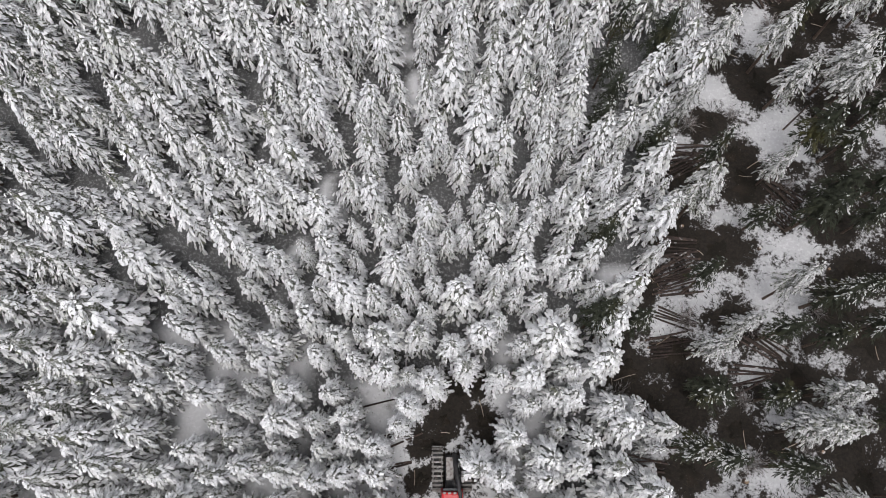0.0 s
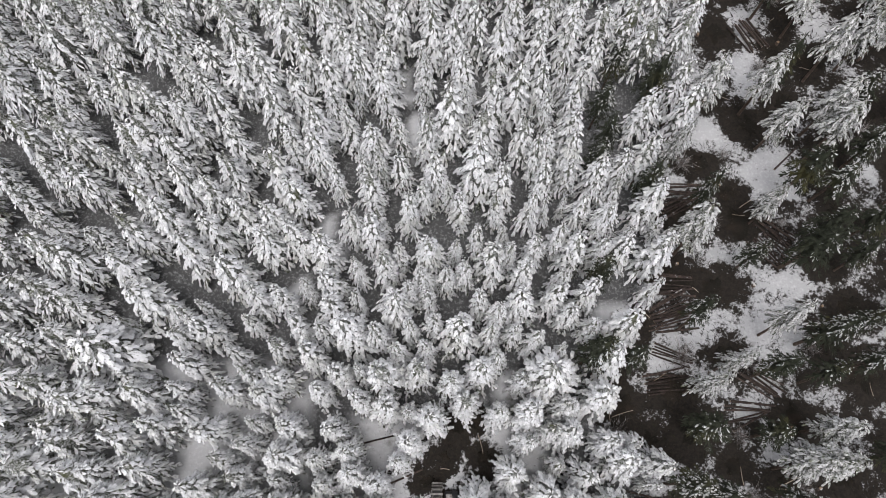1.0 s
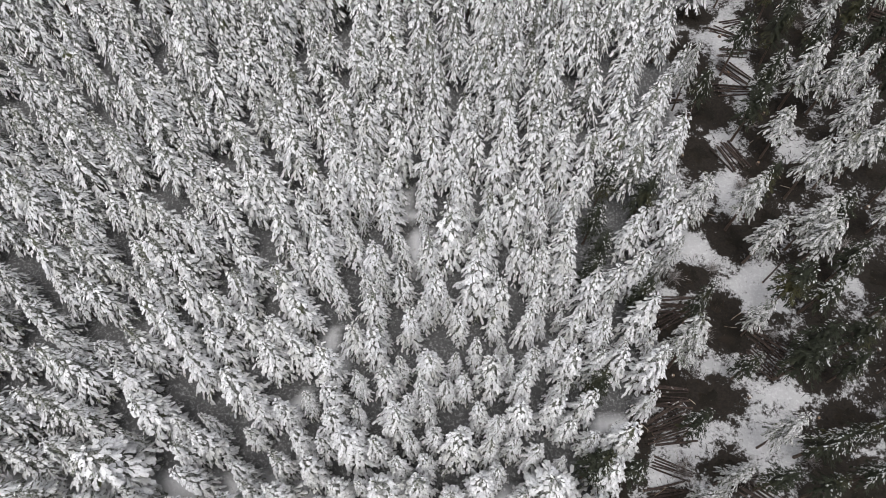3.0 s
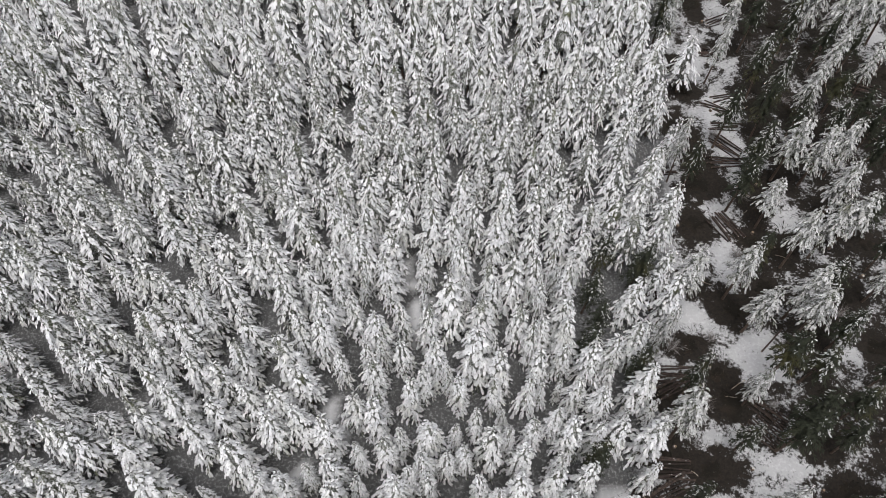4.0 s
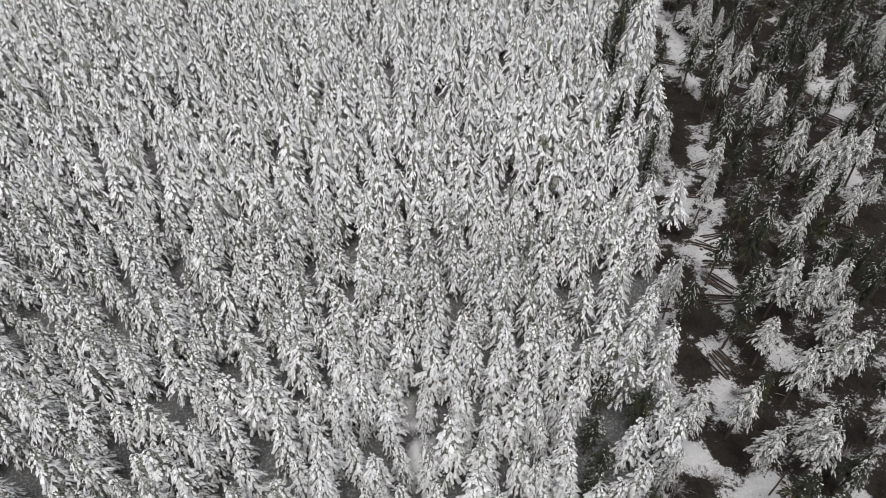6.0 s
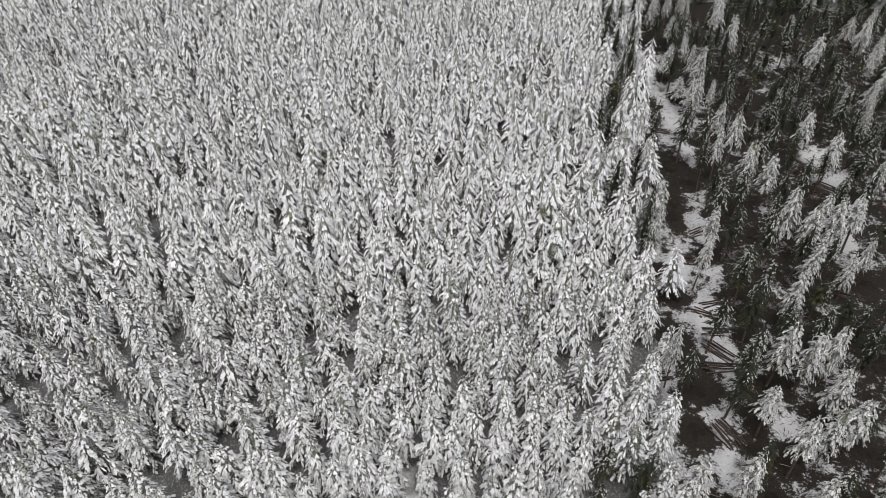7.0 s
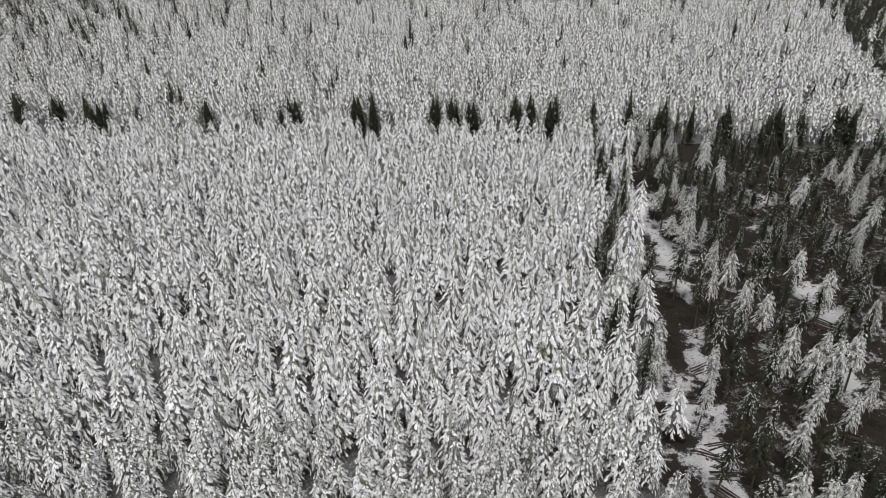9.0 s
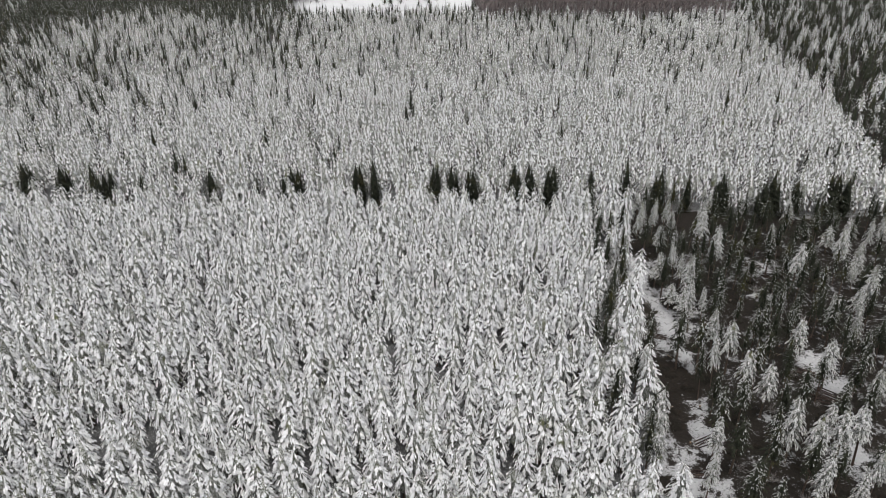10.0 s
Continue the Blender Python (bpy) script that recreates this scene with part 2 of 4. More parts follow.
def conifer(seed, h, radius, bare, load, detail):
    """Trunk, needle and snow arrays of one conifer: tiers of drooping branches, each a fan of hanging lobes, white where snow lies on them.
    bare: the height share without branches; load: how much snow; detail: 4 near to 0 far."""
    rng = np.random.default_rng(seed)
    green, snow = Soup(), Soup()
    step, per, most, fat = FINENESS[detail]
    z = h * bare
    span = h - z
    turn = rng.uniform(0, 6)
    bulge = rng.uniform(0.72, 0.9)
    laden = load > 0.5
    wind = rng.uniform(0, 6.28)
    bald = rng.uniform(0.5, 0.9) if rng.random() < 0.25 else 0.0               # snow shaken off one side of the top
    lobes = [rng.uniform(0.8, 1.2) for k in range(9)]                          # lopsided crown
    while z < h - 0.2:
        u = (h - z) / span                              # 1 at the lowest tier, 0 at the tip
        reach = radius * (0.10 + 0.90 * min(1.0, u / bulge) ** 0.86) * (1 - 0.22 * max(0.0, u - bulge) / (1 - bulge))
        count = max(4, int(round(per * (0.6 + 0.4 * min(1, u * 1.8)))))
        turn += 1.1
        for b in range(count):
            a = turn + 2 * math.pi * (b + rng.uniform(-0.32, 0.32)) / count
            c, d = math.cos(a), math.sin(a)
            L = reach * rng.uniform(0.72, 1.2) * lobes[int((a % 6.2832) / 6.2832 * 9) % 9]
            z0 = z + rng.uniform(-0.4, 0.4) * step
            rise = 0.46 - 0.38 * u + rng.uniform(-0.16, 0.16)
            bend = (0.38 + 0.44 * load + 0.12 * u) * rng.uniform(0.75, 1.2)
            share = (0.30 + 0.80 * load if laden else 1.5 * load * (1.15 - u)) + 0.14 * math.cos(a - wind) - (1.15 if laden else 0.3) * max(0.0, u - 0.6)
            if 0.04 < u < 0.24 and math.cos(a - wind) < 0.4:
                share -= bald
            n = max(1, min(most, int(round(L / (0.14 if load > 0.8 else 0.11)))))
            for i in range(n):
                s = (0.60, 0.78, 0.66, 0.48, 0.40, 0.86, 0.28, 0.84)[i] + rng.uniform(-0.07, 0.07)
                twist = 0.0 if i == 0 else ((0.62 if detail > 2 else 0.45) + rng.uniform(-0.35, 0.3)) * (1 if i % 2 else -1)
                r = L * s * (1.2 - 0.2 * s)
                root = np.array((c * r, d * r, z0 + L * (rise * s - bend * s * s) + rng.uniform(-0.04, 0.04)))
                t = a + twist
                way = np.array((math.cos(t), math.sin(t), rise - 2 * bend * (s + 0.25) + rng.uniform(-0.25, 0.2) * (1.0 if detail == 4 else 0.6)))
                way = way / math.sqrt(way @ way)
                long = min(0.60, 0.18 + 0.32 * L) * (1.0 if laden else 0.8) * rng.uniform(0.65, 1.25) * (1.15 if i == 0 else 0.95) * (0.92 if detail > 2 else 1.15)
                if detail < 3:
                    long = max(long, 0.5 * L + 0.12)
                wide = fat * rng.uniform(0.7, 1.35) * (0.8 + 0.25 * min(1.0, L))
                if rng.random() < share:
                    lobe(snow, root, way, long, wide * (1.0 if load > 0.8 else 0.85 if laden else 0.65 if detail == 4 else 1.0), wide * (0.85 if laden else 0.6), 0.16, 2 if detail == 4 else 1 if detail == 3 or rng.random() < 0.3 else 0)
                    if i == 0 and detail > 2:            # the dark spray under the snow
                        lobe(green, root - (0, 0, 0.08), way, long * 1.1, wide * 1.5, 0.02, 0.25, 1)
                elif laden or detail < 3:
                    lobe(green, root, way, long, wide * 0.9, wide * 0.4, 0.12, 1 if detail > 2 else 0)
                else:                                    # bare twigs: two thin sprays of needles
                    for k in (-0.28, 0.28):
                        w2 = np.array((math.cos(t + k), math.sin(t + k), way[2] + 0.5 * k * rng.uniform(0, 1)))
                        lobe(green, root, w2 / math.sqrt(w2 @ w2), long * rng.uniform(0.8, 1.15), wide * 0.5, wide * 0.2, 0.1, 1 if detail == 4 else 0)
        z += step * rng.uniform(0.8, 1.2) * (0.66 + 0.5 * u)
    for k in range(3 if detail else 0):                  # leading shoot with its last short fingers
        t = turn + 2.1 * k
        way = np.array((math.cos(t) * 0.5, math.sin(t) * 0.5, 0.6))
        lobe(snow if laden and not bald else green, np.array((0, 0, h - 0.45)), way, 0.42, 0.6 * fat, 0.4 * fat, 0.1, 2 if detail == 4 else 1)
    spindle(snow if laden and not bald else green, [np.array((0, 0, h - 0.6)), np.array((0, 0, h - 0.25)), np.array((0, 0, h + 0.12))], np.array((1.0, 0, 0)), (0.06,), (0.02,), 3, rng)
    n = 6 if detail > 1 else 4
    v = [(0, 0, h - 0.35)]
    fill = 0.50 if laden or load == 0 else 0.36                    # the closed heart of the crown
    for q, zz in ((0.62 * fill, 0.62), (fill, 0.2), (0.5 * fill, 0.02)) if detail > 1 else ((fill, 0.18),):
        v += [(radius * q * math.cos(2 * math.pi * j / n), radius * q * math.sin(2 * math.pi * j / n), h * bare + span * zz) for j in range(n)]
    f = [(0, 1 + j, 1 + (j + 1) % n) for j in range(n)]
    for i in range(2 if detail > 1 else 0):
        for j in range(n):
            k, a, b = (j + 1) % n, 1 + i * n, 1 + (i + 1) * n
            f += [(a + j, b + j, b + k), (a + j, b + k, a + k)]
    green.add(v, f)
    if detail > 1:
        trunk = trunk_arrays(h, 0.04 + 0.0085 * h, 7 if detail == 4 else 4)
    else:
        trunk = np.array(((0.09, 0, 0), (-0.05, 0.08, 0), (-0.05, -0.08, 0), (0, 0, h * 0.9))), np.array(((0, 1, 3), (1, 2, 3), (2, 0, 3)))
    return trunk, green.arrays(), snow.arrays()


# ---------------------------------------------------------------- plan
def ground_z(x, y):
    """Height of the snow-covered ground."""
    return 0.25 * math.sin(x * 0.11 + 1.3) * math.cos(y * 0.083) + 0.12 * math.sin(x * 0.37 + y * 0.29) + 0.05 * math.sin(x * 1.3 - y * 1.1)


def line_at(knots, y):
    """x on a broken line of (y, x) knots."""
    return float(np.interp(y, [k[0] for k in knots], [k[1] for k in knots]))


EDGE = [(-24.7, 11.5), (-0.1, 12.6), (2, 12.1), (3.6, 9.2), (7.7, 10.5), (12.6, 13.7), (20.7, 15.7),
    (30.6, 17.7), (44, 20.1), (58.4, 22.8), (100, 28.4), (118, 32.6)]     # (y, x): side of the dense stand
RIDE = [(-158.8, 124.3), (-79.2, 122.3), (-28.3, 121), (-0.1, 120.4), (38.2, 117.1), (83.6, 111.3), (165.8, 103.6)]       # (x, y): middle of the cross ride
RIDE_GROUPS = [(-77.9, 3), (-71.1, 2), (-63.8, 4), (-56.5, 1), (-42.9, 1), (-37.3, 1), (-27.8, 3),
    (-15.5, 2), (-12.5, 1), (-1.2, 2), (2.2, 2), (5.6, 2), (13.5, 2), (16.2, 2),
    (19.9, 2), (27.5, 1), (33.4, 1), (38.8, 2), (44.6, 1), (50, 3), (58.6, 3), (63.1, 1), (69.9, 3)]      # knots of dark trees along it, most in place of shaded gaps: (x, how many)
FAR_EDGE = [(108.9, 79.1), (132.7, 87.8), (177.2, 100.3), (247.4, 113.6), (351.2, 136.2)]
GLADES = [(-7.3, 14.5, 0.93), (-7.8, 16.7, 0.79), (-1.7, 24.8, 0.8), (-1.6, 23.1, 0.7), (-3.4, 28.9, 0.9), (-4.3, 2.3, 1.74), (-15.8, 1.8, 1.73),
    (-17.4, 6.8, 1.26), (-17.9, 1.8, 1.16), (-9.8, 11.9, 0.88), (-21, 6.8, 0.87), (8.3, 44.7, 1.23), (-2.8, 27.4, 0.8), (11.4, 1.2, 0.87),
    (4.2, 6, 0.78), (0.6, -0.3, 2.69), (-2.9, -1.1, 1.73), (1.9, 3.3, 1.35), (0.4, 2.6, 1.25), (11.2, 10.4, 1.37), (0.7, -4.6, 2.86),
    (0.7, -8.3, 2.65), (0.7, -12, 2.64), (0.7, -15.7, 2.62), (-25.3, 34.5, 1.21), (11.2, 6, 1.55)]

# single trees that stand out: (x, y, crown radius)
OPEN_CENTRE = [(-6.6, 10.1, 1.19), (-5.3, 10.6, 0.71), (-2.9, 10.2, 1.18), (-0.9, 10.9, 0.77), (-1.9, 8.9, 0.76), (-0.5, 9.4, 0.83), (1, 8.7, 1.44),
    (-1, 7.6, 0.81), (-2.5, 7.6, 0.81), (-3.7, 8.7, 0.94), (-5.4, 8.6, 1.45), (-7, 9, 0.89), (-6, 6.3, 1.11), (-3.3, 6.2, 1.34),
    (-1.5, 6.3, 1.15), (0.5, 5.9, 0.99), (1.4, 4.6, 1.15), (-0.5, 3.8, 1.09), (-1.8, 2.5, 1.09), (-3.4, 4.3, 1.15), (-4.7, 4.7, 0.93),
    (2.3, 6.4, 1.21), (3.3, 7.2, 0.76), (2.8, 8.4, 0.88), (3.3, 9.7, 0.89), (2.4, 10.7, 0.89), (4.7, 10.4, 1.24), (5.5, 8.4, 0.88),
    (6.7, 10.9, 1.08), (7.7, 10, 0.96)]
BY_MACHINE = [(6.3, 6.1, 1.73), (4.7, 5.9, 0.93), (4.8, 4, 1.26), (6.1, 2.9, 0.87), (4.7, 2.5, 0.86), (7.2, 2.8, 1.11), (5.7, -0.2, 1.26),
    (1.9, -0.6, 1.24), (3.3, -1.3, 1.15), (3.8, 0.9, 1.1), (-3.7, -0.1, 1.03), (-6.3, 3.2, 0.99), (-5.4, 2, 1.04), (-7.1, 1.4, 0.82),
    (-5.2, 0.6, 1.03), (-6.7, 0, 0.87), (-3.8, -1.2, 1.19), (7.3, -0.8, 1.21), (5.6, -1.6, 1.04), (7.8, 0.6, 1.04), (9.4, 2.2, 0.94),
    (10.1, 1.2, 1.4), (12.1, 1.3, 1.07), (9.6, -0.8, 1.06)]
WEST_SIDE = [(-11.4, 10.9, 1.04), (-9.6, 10.9, 0.98), (-14, 8.9, 1.12), (-8.8, 9, 0.96), (-9.9, 7.7, 0.96), (-7.8, 7.3, 1.12), (-12.2, 7.2, 0.85),
    (-14.7, 6.8, 1.06), (-9.5, 6.2, 1.07), (-7.3, 5.3, 0.99), (-12.7, 5.4, 1.09), (-10.5, 5.2, 1.19), (-8.9, 3.2, 1.17), (-13.3, 3.2, 1.2),
    (-11.2, 2.4, 0.77), (-9, 1.7, 1.28), (-13.9, -0.2, 1.15), (-11.5, 0.6, 0.96), (-12.4, -1.3, 1.08), (-10.8, -1, 0.95), (-8.8, -1.2, 1.28),
    (-7.3, -1.6, 1.05), (-16.4, 3.2, 1.12), (-18.5, 2.6, 1.14), (-15.4, 5.3, 0.87), (-17.7, 4.9, 1.14), (-17.2, 0.9, 1.12), (-19.6, 7.8, 2.09),
    (-19.8, 5.3, 0.97), (-19.5, 0.9, 1.15), (-15.5, -1.3, 1.16), (-18.3, -0.7, 1.32), (-15.7, 8.6, 1.13)]
NORTH_SIDE = [(-7.7, 26.1, 1.25), (-5.9, 25.4, 0.53), (-3.9, 25.7, 1.23), (-1.4, 26.5, 0.96), (1.6, 26.2, 1.24), (3.3, 25.3, 1.02), (4.8, 25.1, 1.36),
    (6.6, 25.9, 1.11), (8, 27.1, 0.77), (9.1, 24.8, 1.11), (-6.1, 22.5, 1.06), (-4.5, 21.2, 1.17), (-2.7, 22.4, 0.93), (-1.4, 24.6, 0.45),
    (0.5, 22.9, 1.51), (1.8, 23.2, 0.44), (2.7, 22, 1.37), (5.4, 21.6, 1.18), (7.1, 24.3, 0.74), (6.9, 21.2, 0.98), (8.3, 22.3, 1.2),
    (8.5, 20.5, 1.18), (-4.7, 18.1, 1.14), (-6.9, 18.9, 0.83), (-4.1, 20.1, 0.7), (-2.7, 19.7, 0.96), (-0.3, 19, 1.14), (2.3, 19.4, 1.46),
    (3.8, 18.4, 1.21), (6.1, 20.5, 0.91)]
NORTH_ROWS = [(6.6, 18.6, 1.03), (8.1, 19.2, 0.84), (-2.3, 16.6, 1), (1.2, 16.8, 0.94), (5.6, 16.7, 0.88), (7.8, 17.4, 0.42), (-5.7, 15.7, 0.99),
    (-4.4, 14.9, 1.1), (-4, 16, 0.68), (-0.9, 13.9, 1.09), (0.7, 14.3, 0.6), (2.2, 14.8, 0.8), (3.9, 15.3, 0.48), (3.1, 13.1, 1.2),
    (4.9, 12.6, 1.14), (5.9, 14.2, 0.92), (7.4, 14.8, 0.86), (8.2, 13.6, 1.17), (-3.6, 13, 1.09), (-2.7, 13.8, 0.78), (1.4, 12.7, 0.84),
    (-5.4, 12.8, 0.72), (-1.1, 12.1, 0.84), (0.2, 12.3, 0.78), (13.3, 20.2, 1.14), (13.2, 17, 1.17), (11.6, 19.9, 1.06), (10.1, 19, 1.18),
    (10.3, 16, 1.01), (11, 14, 1.13), (8.8, 11.2, 1.09), (9.7, 14, 0.93), (13, 11.5, 0.68)]
# trees of the thinned stand: (x, y, crown radius, snow load)
OPEN_SOUTH = [(21.6, 25.7, 1.2, 0.8), (17.8, 25, 1.23, 0.8), (15.7, 14.9, 1.43, 0.9), (15.2, 21.3, 0.72, 0.6), (16.9, 17.8, 0.78, 0.4), (22.4, 22.9, 1.1, 0.5), (25.8, 24, 1.23, 0.6),
    (25.8, 22.1, 1.36, 0.5), (23.1, 8.8, 1.21, 0.4), (22.5, 3.2, 1.04, 0.6), (21.8, 1.3, 1.52, 0.7), (20.4, 1, 1.15, 0.6), (15.3, 5.6, 0.91, 0.7), (19.3, -1, 1.07, 0.4),
    (13.6, 0.1, 1.07, 0.3), (8.9, 7.5, 1.11, 0.1), (10.9, 7, 0.81, 0.15), (15.4, 9.7, 0.86, 0.3), (20.8, 9.4, 0.9, 0.5), (22.8, 14, 1.31, 0.05), (23.3, 19.2, 1.3, 0.15),
    (24, 15.3, 1.12, 0.1)]
OPEN_MIDDLE = [(21.2, 52.8, 0.99, 0.9), (24.9, 49, 0.89, 0.7), (28.6, 44.1, 1.1, 0.4), (35.2, 54.7, 1.37, 0.6), (36.7, 52.9, 1.35, 0.7), (39.1, 53, 1.29, 0.7), (28.1, 46.5, 1.13, 0.4),
    (31.8, 43.6, 1.04, 0.5), (28, 37, 1.31, 0.9), (30.3, 36.6, 1.33, 0.9), (32.7, 37.5, 1.22, 0.8), (31.2, 33.2, 1.23, 0.9), (31, 30.1, 1.34, 0.9), (23.6, 34, 1.16, 0.2),
    (23.9, 40.8, 1.11, 0.1), (31.9, 51.5, 1.21, 0.3), (34.8, 47.8, 1.02, 0.5), (28.9, 53.1, 1.29, 0.1), (19.3, 37.2, 0.76, 0.5), (20.1, 35.7, 0.88, 0.2)]
OPEN_NORTH = [(30.9, 69.7, 1.56, 0.4), (34.4, 69.6, 1.48, 0.6), (33.9, 64, 1.6, 0.8), (35.5, 61.8, 1.69, 0.8), (42.9, 70.7, 1.67, 0.6), (48.9, 74.4, 1.77, 0.4), (44.2, 65.9, 1.5, 0.6),
    (59.7, 93.4, 1.41, 0.7), (50.5, 88.2, 2.24, 0.7), (41.8, 94.9, 1.21, 0.7), (41, 100, 1.25, 0.6), (34.8, 86.9, 1.1, 0.7), (57.5, 81.5, 1.55, 0.6), (32.8, 79, 0.91, 0.5),
    (22.3, 57.1, 1.34, 0.8), (28.5, 57, 1.19, 0.4), (23.1, 65.2, 0.88, 0.6), (39.6, 73.3, 1.11, 0.4), (41.8, 54.1, 2.12, 0.6), (33.5, 96.1, 0.92, 0.3)]


# clean snow and mats of cut branches: (x, y, half width, half depth)
SNOW_PATCHES = [(23.7, 20.9, 2.2, 1.9), (23.2, 28.9, 1.2, 1.7), (15.9, 25.4, 1.2, 0.8), (18.2, 24.2, 1.4, 1.1), (21.7, 9.6, 1.7, 2.3), (17.1, 9.5, 1.1, 0.7), (14.3, 7.5, 1.3, 0.7),
    (19.4, 4.6, 1.1, 0.7), (21.4, 2.9, 1.4, 1.1), (23.4, 13.1, 1.5, 0.8), (29.9, 21.3, 1.2, 0.6), (20.7, 15.5, 1.5, 0.8)]
SNOW_PATCHES += [(11.7, 11.6, 1.3, 0.8), (20.3, -1.8, 1.3, 0.9), (25.9, 46, 1.3, 1.4), (25.4, 42.6, 1, 3.8), (24.4, 52.2, 0.8, 1.7), (22.2, 34.1, 1.4, 0.8), (42.9, 55.4, 1.6, 2.6),
    (28.6, 58.1, 1.1, 2.2), (27.7, 33.2, 1.4, 1.8), (18.7, 38.4, 1.5, 1), (29.4, 93.8, 1.3, 4.5), (30.3, 84, 1.2, 4.6), (32.1, 80.3, 1.9, 1.4)]
SNOW_PATCHES += [(30.7, 71.8, 0.8, 3.1), (48.8, 96, 2.2, 2.2), (46.5, 71.6, 2.1, 1.9), (45.8, 67, 2, 1.7), (46, 87.5, 1.6, 1.3)]
MATS = [(20.5, 17.2, 2.3, 2.4), (20, 19.6, 1.6, 1.2), (18.1, 12.7, 2.3, 1.6), (18.3, 7.9, 1.9, 1.7), (11.8, 8.2, 1.8, 1.9), (11.4, 4.9, 1.5, 2.1), (15.6, 3.2, 2.1, 2.1),
    (19.6, 27, 1.4, 1.1), (27.4, 30.2, 1.8, 2.4), (27.2, 20.8, 2.4, 1.7), (27.5, 18, 1.9, 1.6), (14.9, -1.4, 2, 1.3), (22.4, 3.9, 2.5, 1.8), (27.2, 11.5, 1.9, 1.5),
    (21.2, 0.2, 2, 1.3)]
MATS += [(17.9, 1.2, 1.3, 1.3), (27.2, 6.7, 2.1, 2.2), (25.4, -1.8, 2, 1.6), (0.8, 3.6, 1.5, 1.3), (-0.9, 0.3, 1.2, 0.9), (0.1, 1.7, 0.8, 1), (2.3, 3.9, 1.4, 0.9),
    (2.6, 1.6, 1.1, 1.1), (-1.3, -1.8, 1.1, 1), (13.1, 10.4, 1.5, 1.1), (22.2, 39.9, 1.2, 3.7), (20.8, 32.9, 1.9, 2.6), (25.8, 60.6, 1.2, 3.7), (29.2, 46.7, 2.2, 3.7),
    (26.5, 34.3, 1.9, 3)]
MATS += [(33, 61.5, 2.4, 3.9), (39.2, 49.6, 2.2, 3.2), (32.5, 33.7, 2.3, 2.3), (28.5, 41.8, 2, 2.1), (38.7, 41.7, 2, 1.4), (27.8, 70.5, 3.5, 3.6), (28.4, 83.8, 2.4, 4.6),
    (35.5, 105.7, 3.9, 6.3), (41.9, 86.6, 4, 4.9), (46.9, 79.1, 3.7, 4.2), (42.9, 60.7, 2.5, 3.9), (32.3, 69.3, 2.7, 3.6)]


def in_glade(x, y):
    return any((x - a) ** 2 + (y - b) ** 2 < r * r for a, b, r in GLADES)


def stand(x, y):
    """Which stand a place belongs to: dense, thinned, far, far_thinned, birch or none."""
    ride = line_at(RIDE, x)
    if y < ride - (4.8 if any(abs(x - g) < 0.7 * c + 0.5 for g, c in RIDE_GROUPS) else 0.5 if x > 27 else 1.4):
        ragged = (1.8 if y < 49.5 else 4.2) * noise.noise(Vector((x * 0.3, y * 0.3, 7.0))) if y > 28.0 else 0.0
        return "dense" if x < line_at(EDGE, y) + ragged else "thinned"
    if y < ride + (1.6 if x > 27 else 2.4):
        return "none"
    if x > line_at(FAR_EDGE, y):
        return "far_thinned"
    if y < (346.9 if x < 17 else 321.7) + 4 * math.sin(x * 0.05) + 7 * noise.noise(Vector((x * 0.12, y * 0.1, 1.0))):
        return "far"
    if -78 < x < 17:
        return "none" if y < 520 else "far"
    return "birch" if x >= 17 else "far"


def scatter(seed, x0, x1, y0, y1, gap, keep):
    """Blue-noise places: a jittered grid thinned to a least distance."""
    rng = np.random.default_rng(seed)
    cells, got = {}, []
    ny, nx = int((y1 - y0) / (gap * 0.62)), int((x1 - x0) / (gap * 0.62))
    order = rng.permutation(nx * ny)
    for o in order:
        i, j = o % nx, o // nx
        x, y = x0 + (i + rng.random()) * gap * 0.62, y0 + (j + rng.random()) * gap * 0.62
        if not keep(x, y):
            continue
        d = gap * rng.uniform(0.8, 1.15)
        ci, cj = int(x // gap), int(y // gap)
        if any((x - a) ** 2 + (y - b) ** 2 < d * d for p in (-1, 0, 1) for q in (-1, 0, 1) for a, b in cells.get((ci + p, cj + q), ())):
            continue
        cells.setdefault((ci, cj), []).append((x, y))
        got.append((x, y))
    return got


def clear_of(x, y, r, trees):
    return all((x - t[0]) ** 2 + (y - t[1]) ** 2 > (r + 0.55 * t[2]) ** 2 for t in trees)


def on_patch(x, y, grow):
    return any(((x - a) / (p + grow)) ** 2 + ((y - b) / (q + grow)) ** 2 < 1 for a, b, p, q in SNOW_PATCHES)


WILD_MATS = scatter(23, 9, 110, -10, 118, 3.6, lambda x, y: stand(x, y) == "thinned" and x > line_at(EDGE, y) + 1.0 and x < 32 + 0.66 * max(0, y) and not on_patch(x, y, 1.1)
                    and clear_of(x, y, 1.2, [(a, b, p) for a, b, p, q in MATS]))
mat_rng = np.random.default_rng(29)
WILD_MATS = [(x, y, mat_rng.uniform(1.2, 2.2), mat_rng.uniform(1.2, 2.2)) for x, y in WILD_MATS]


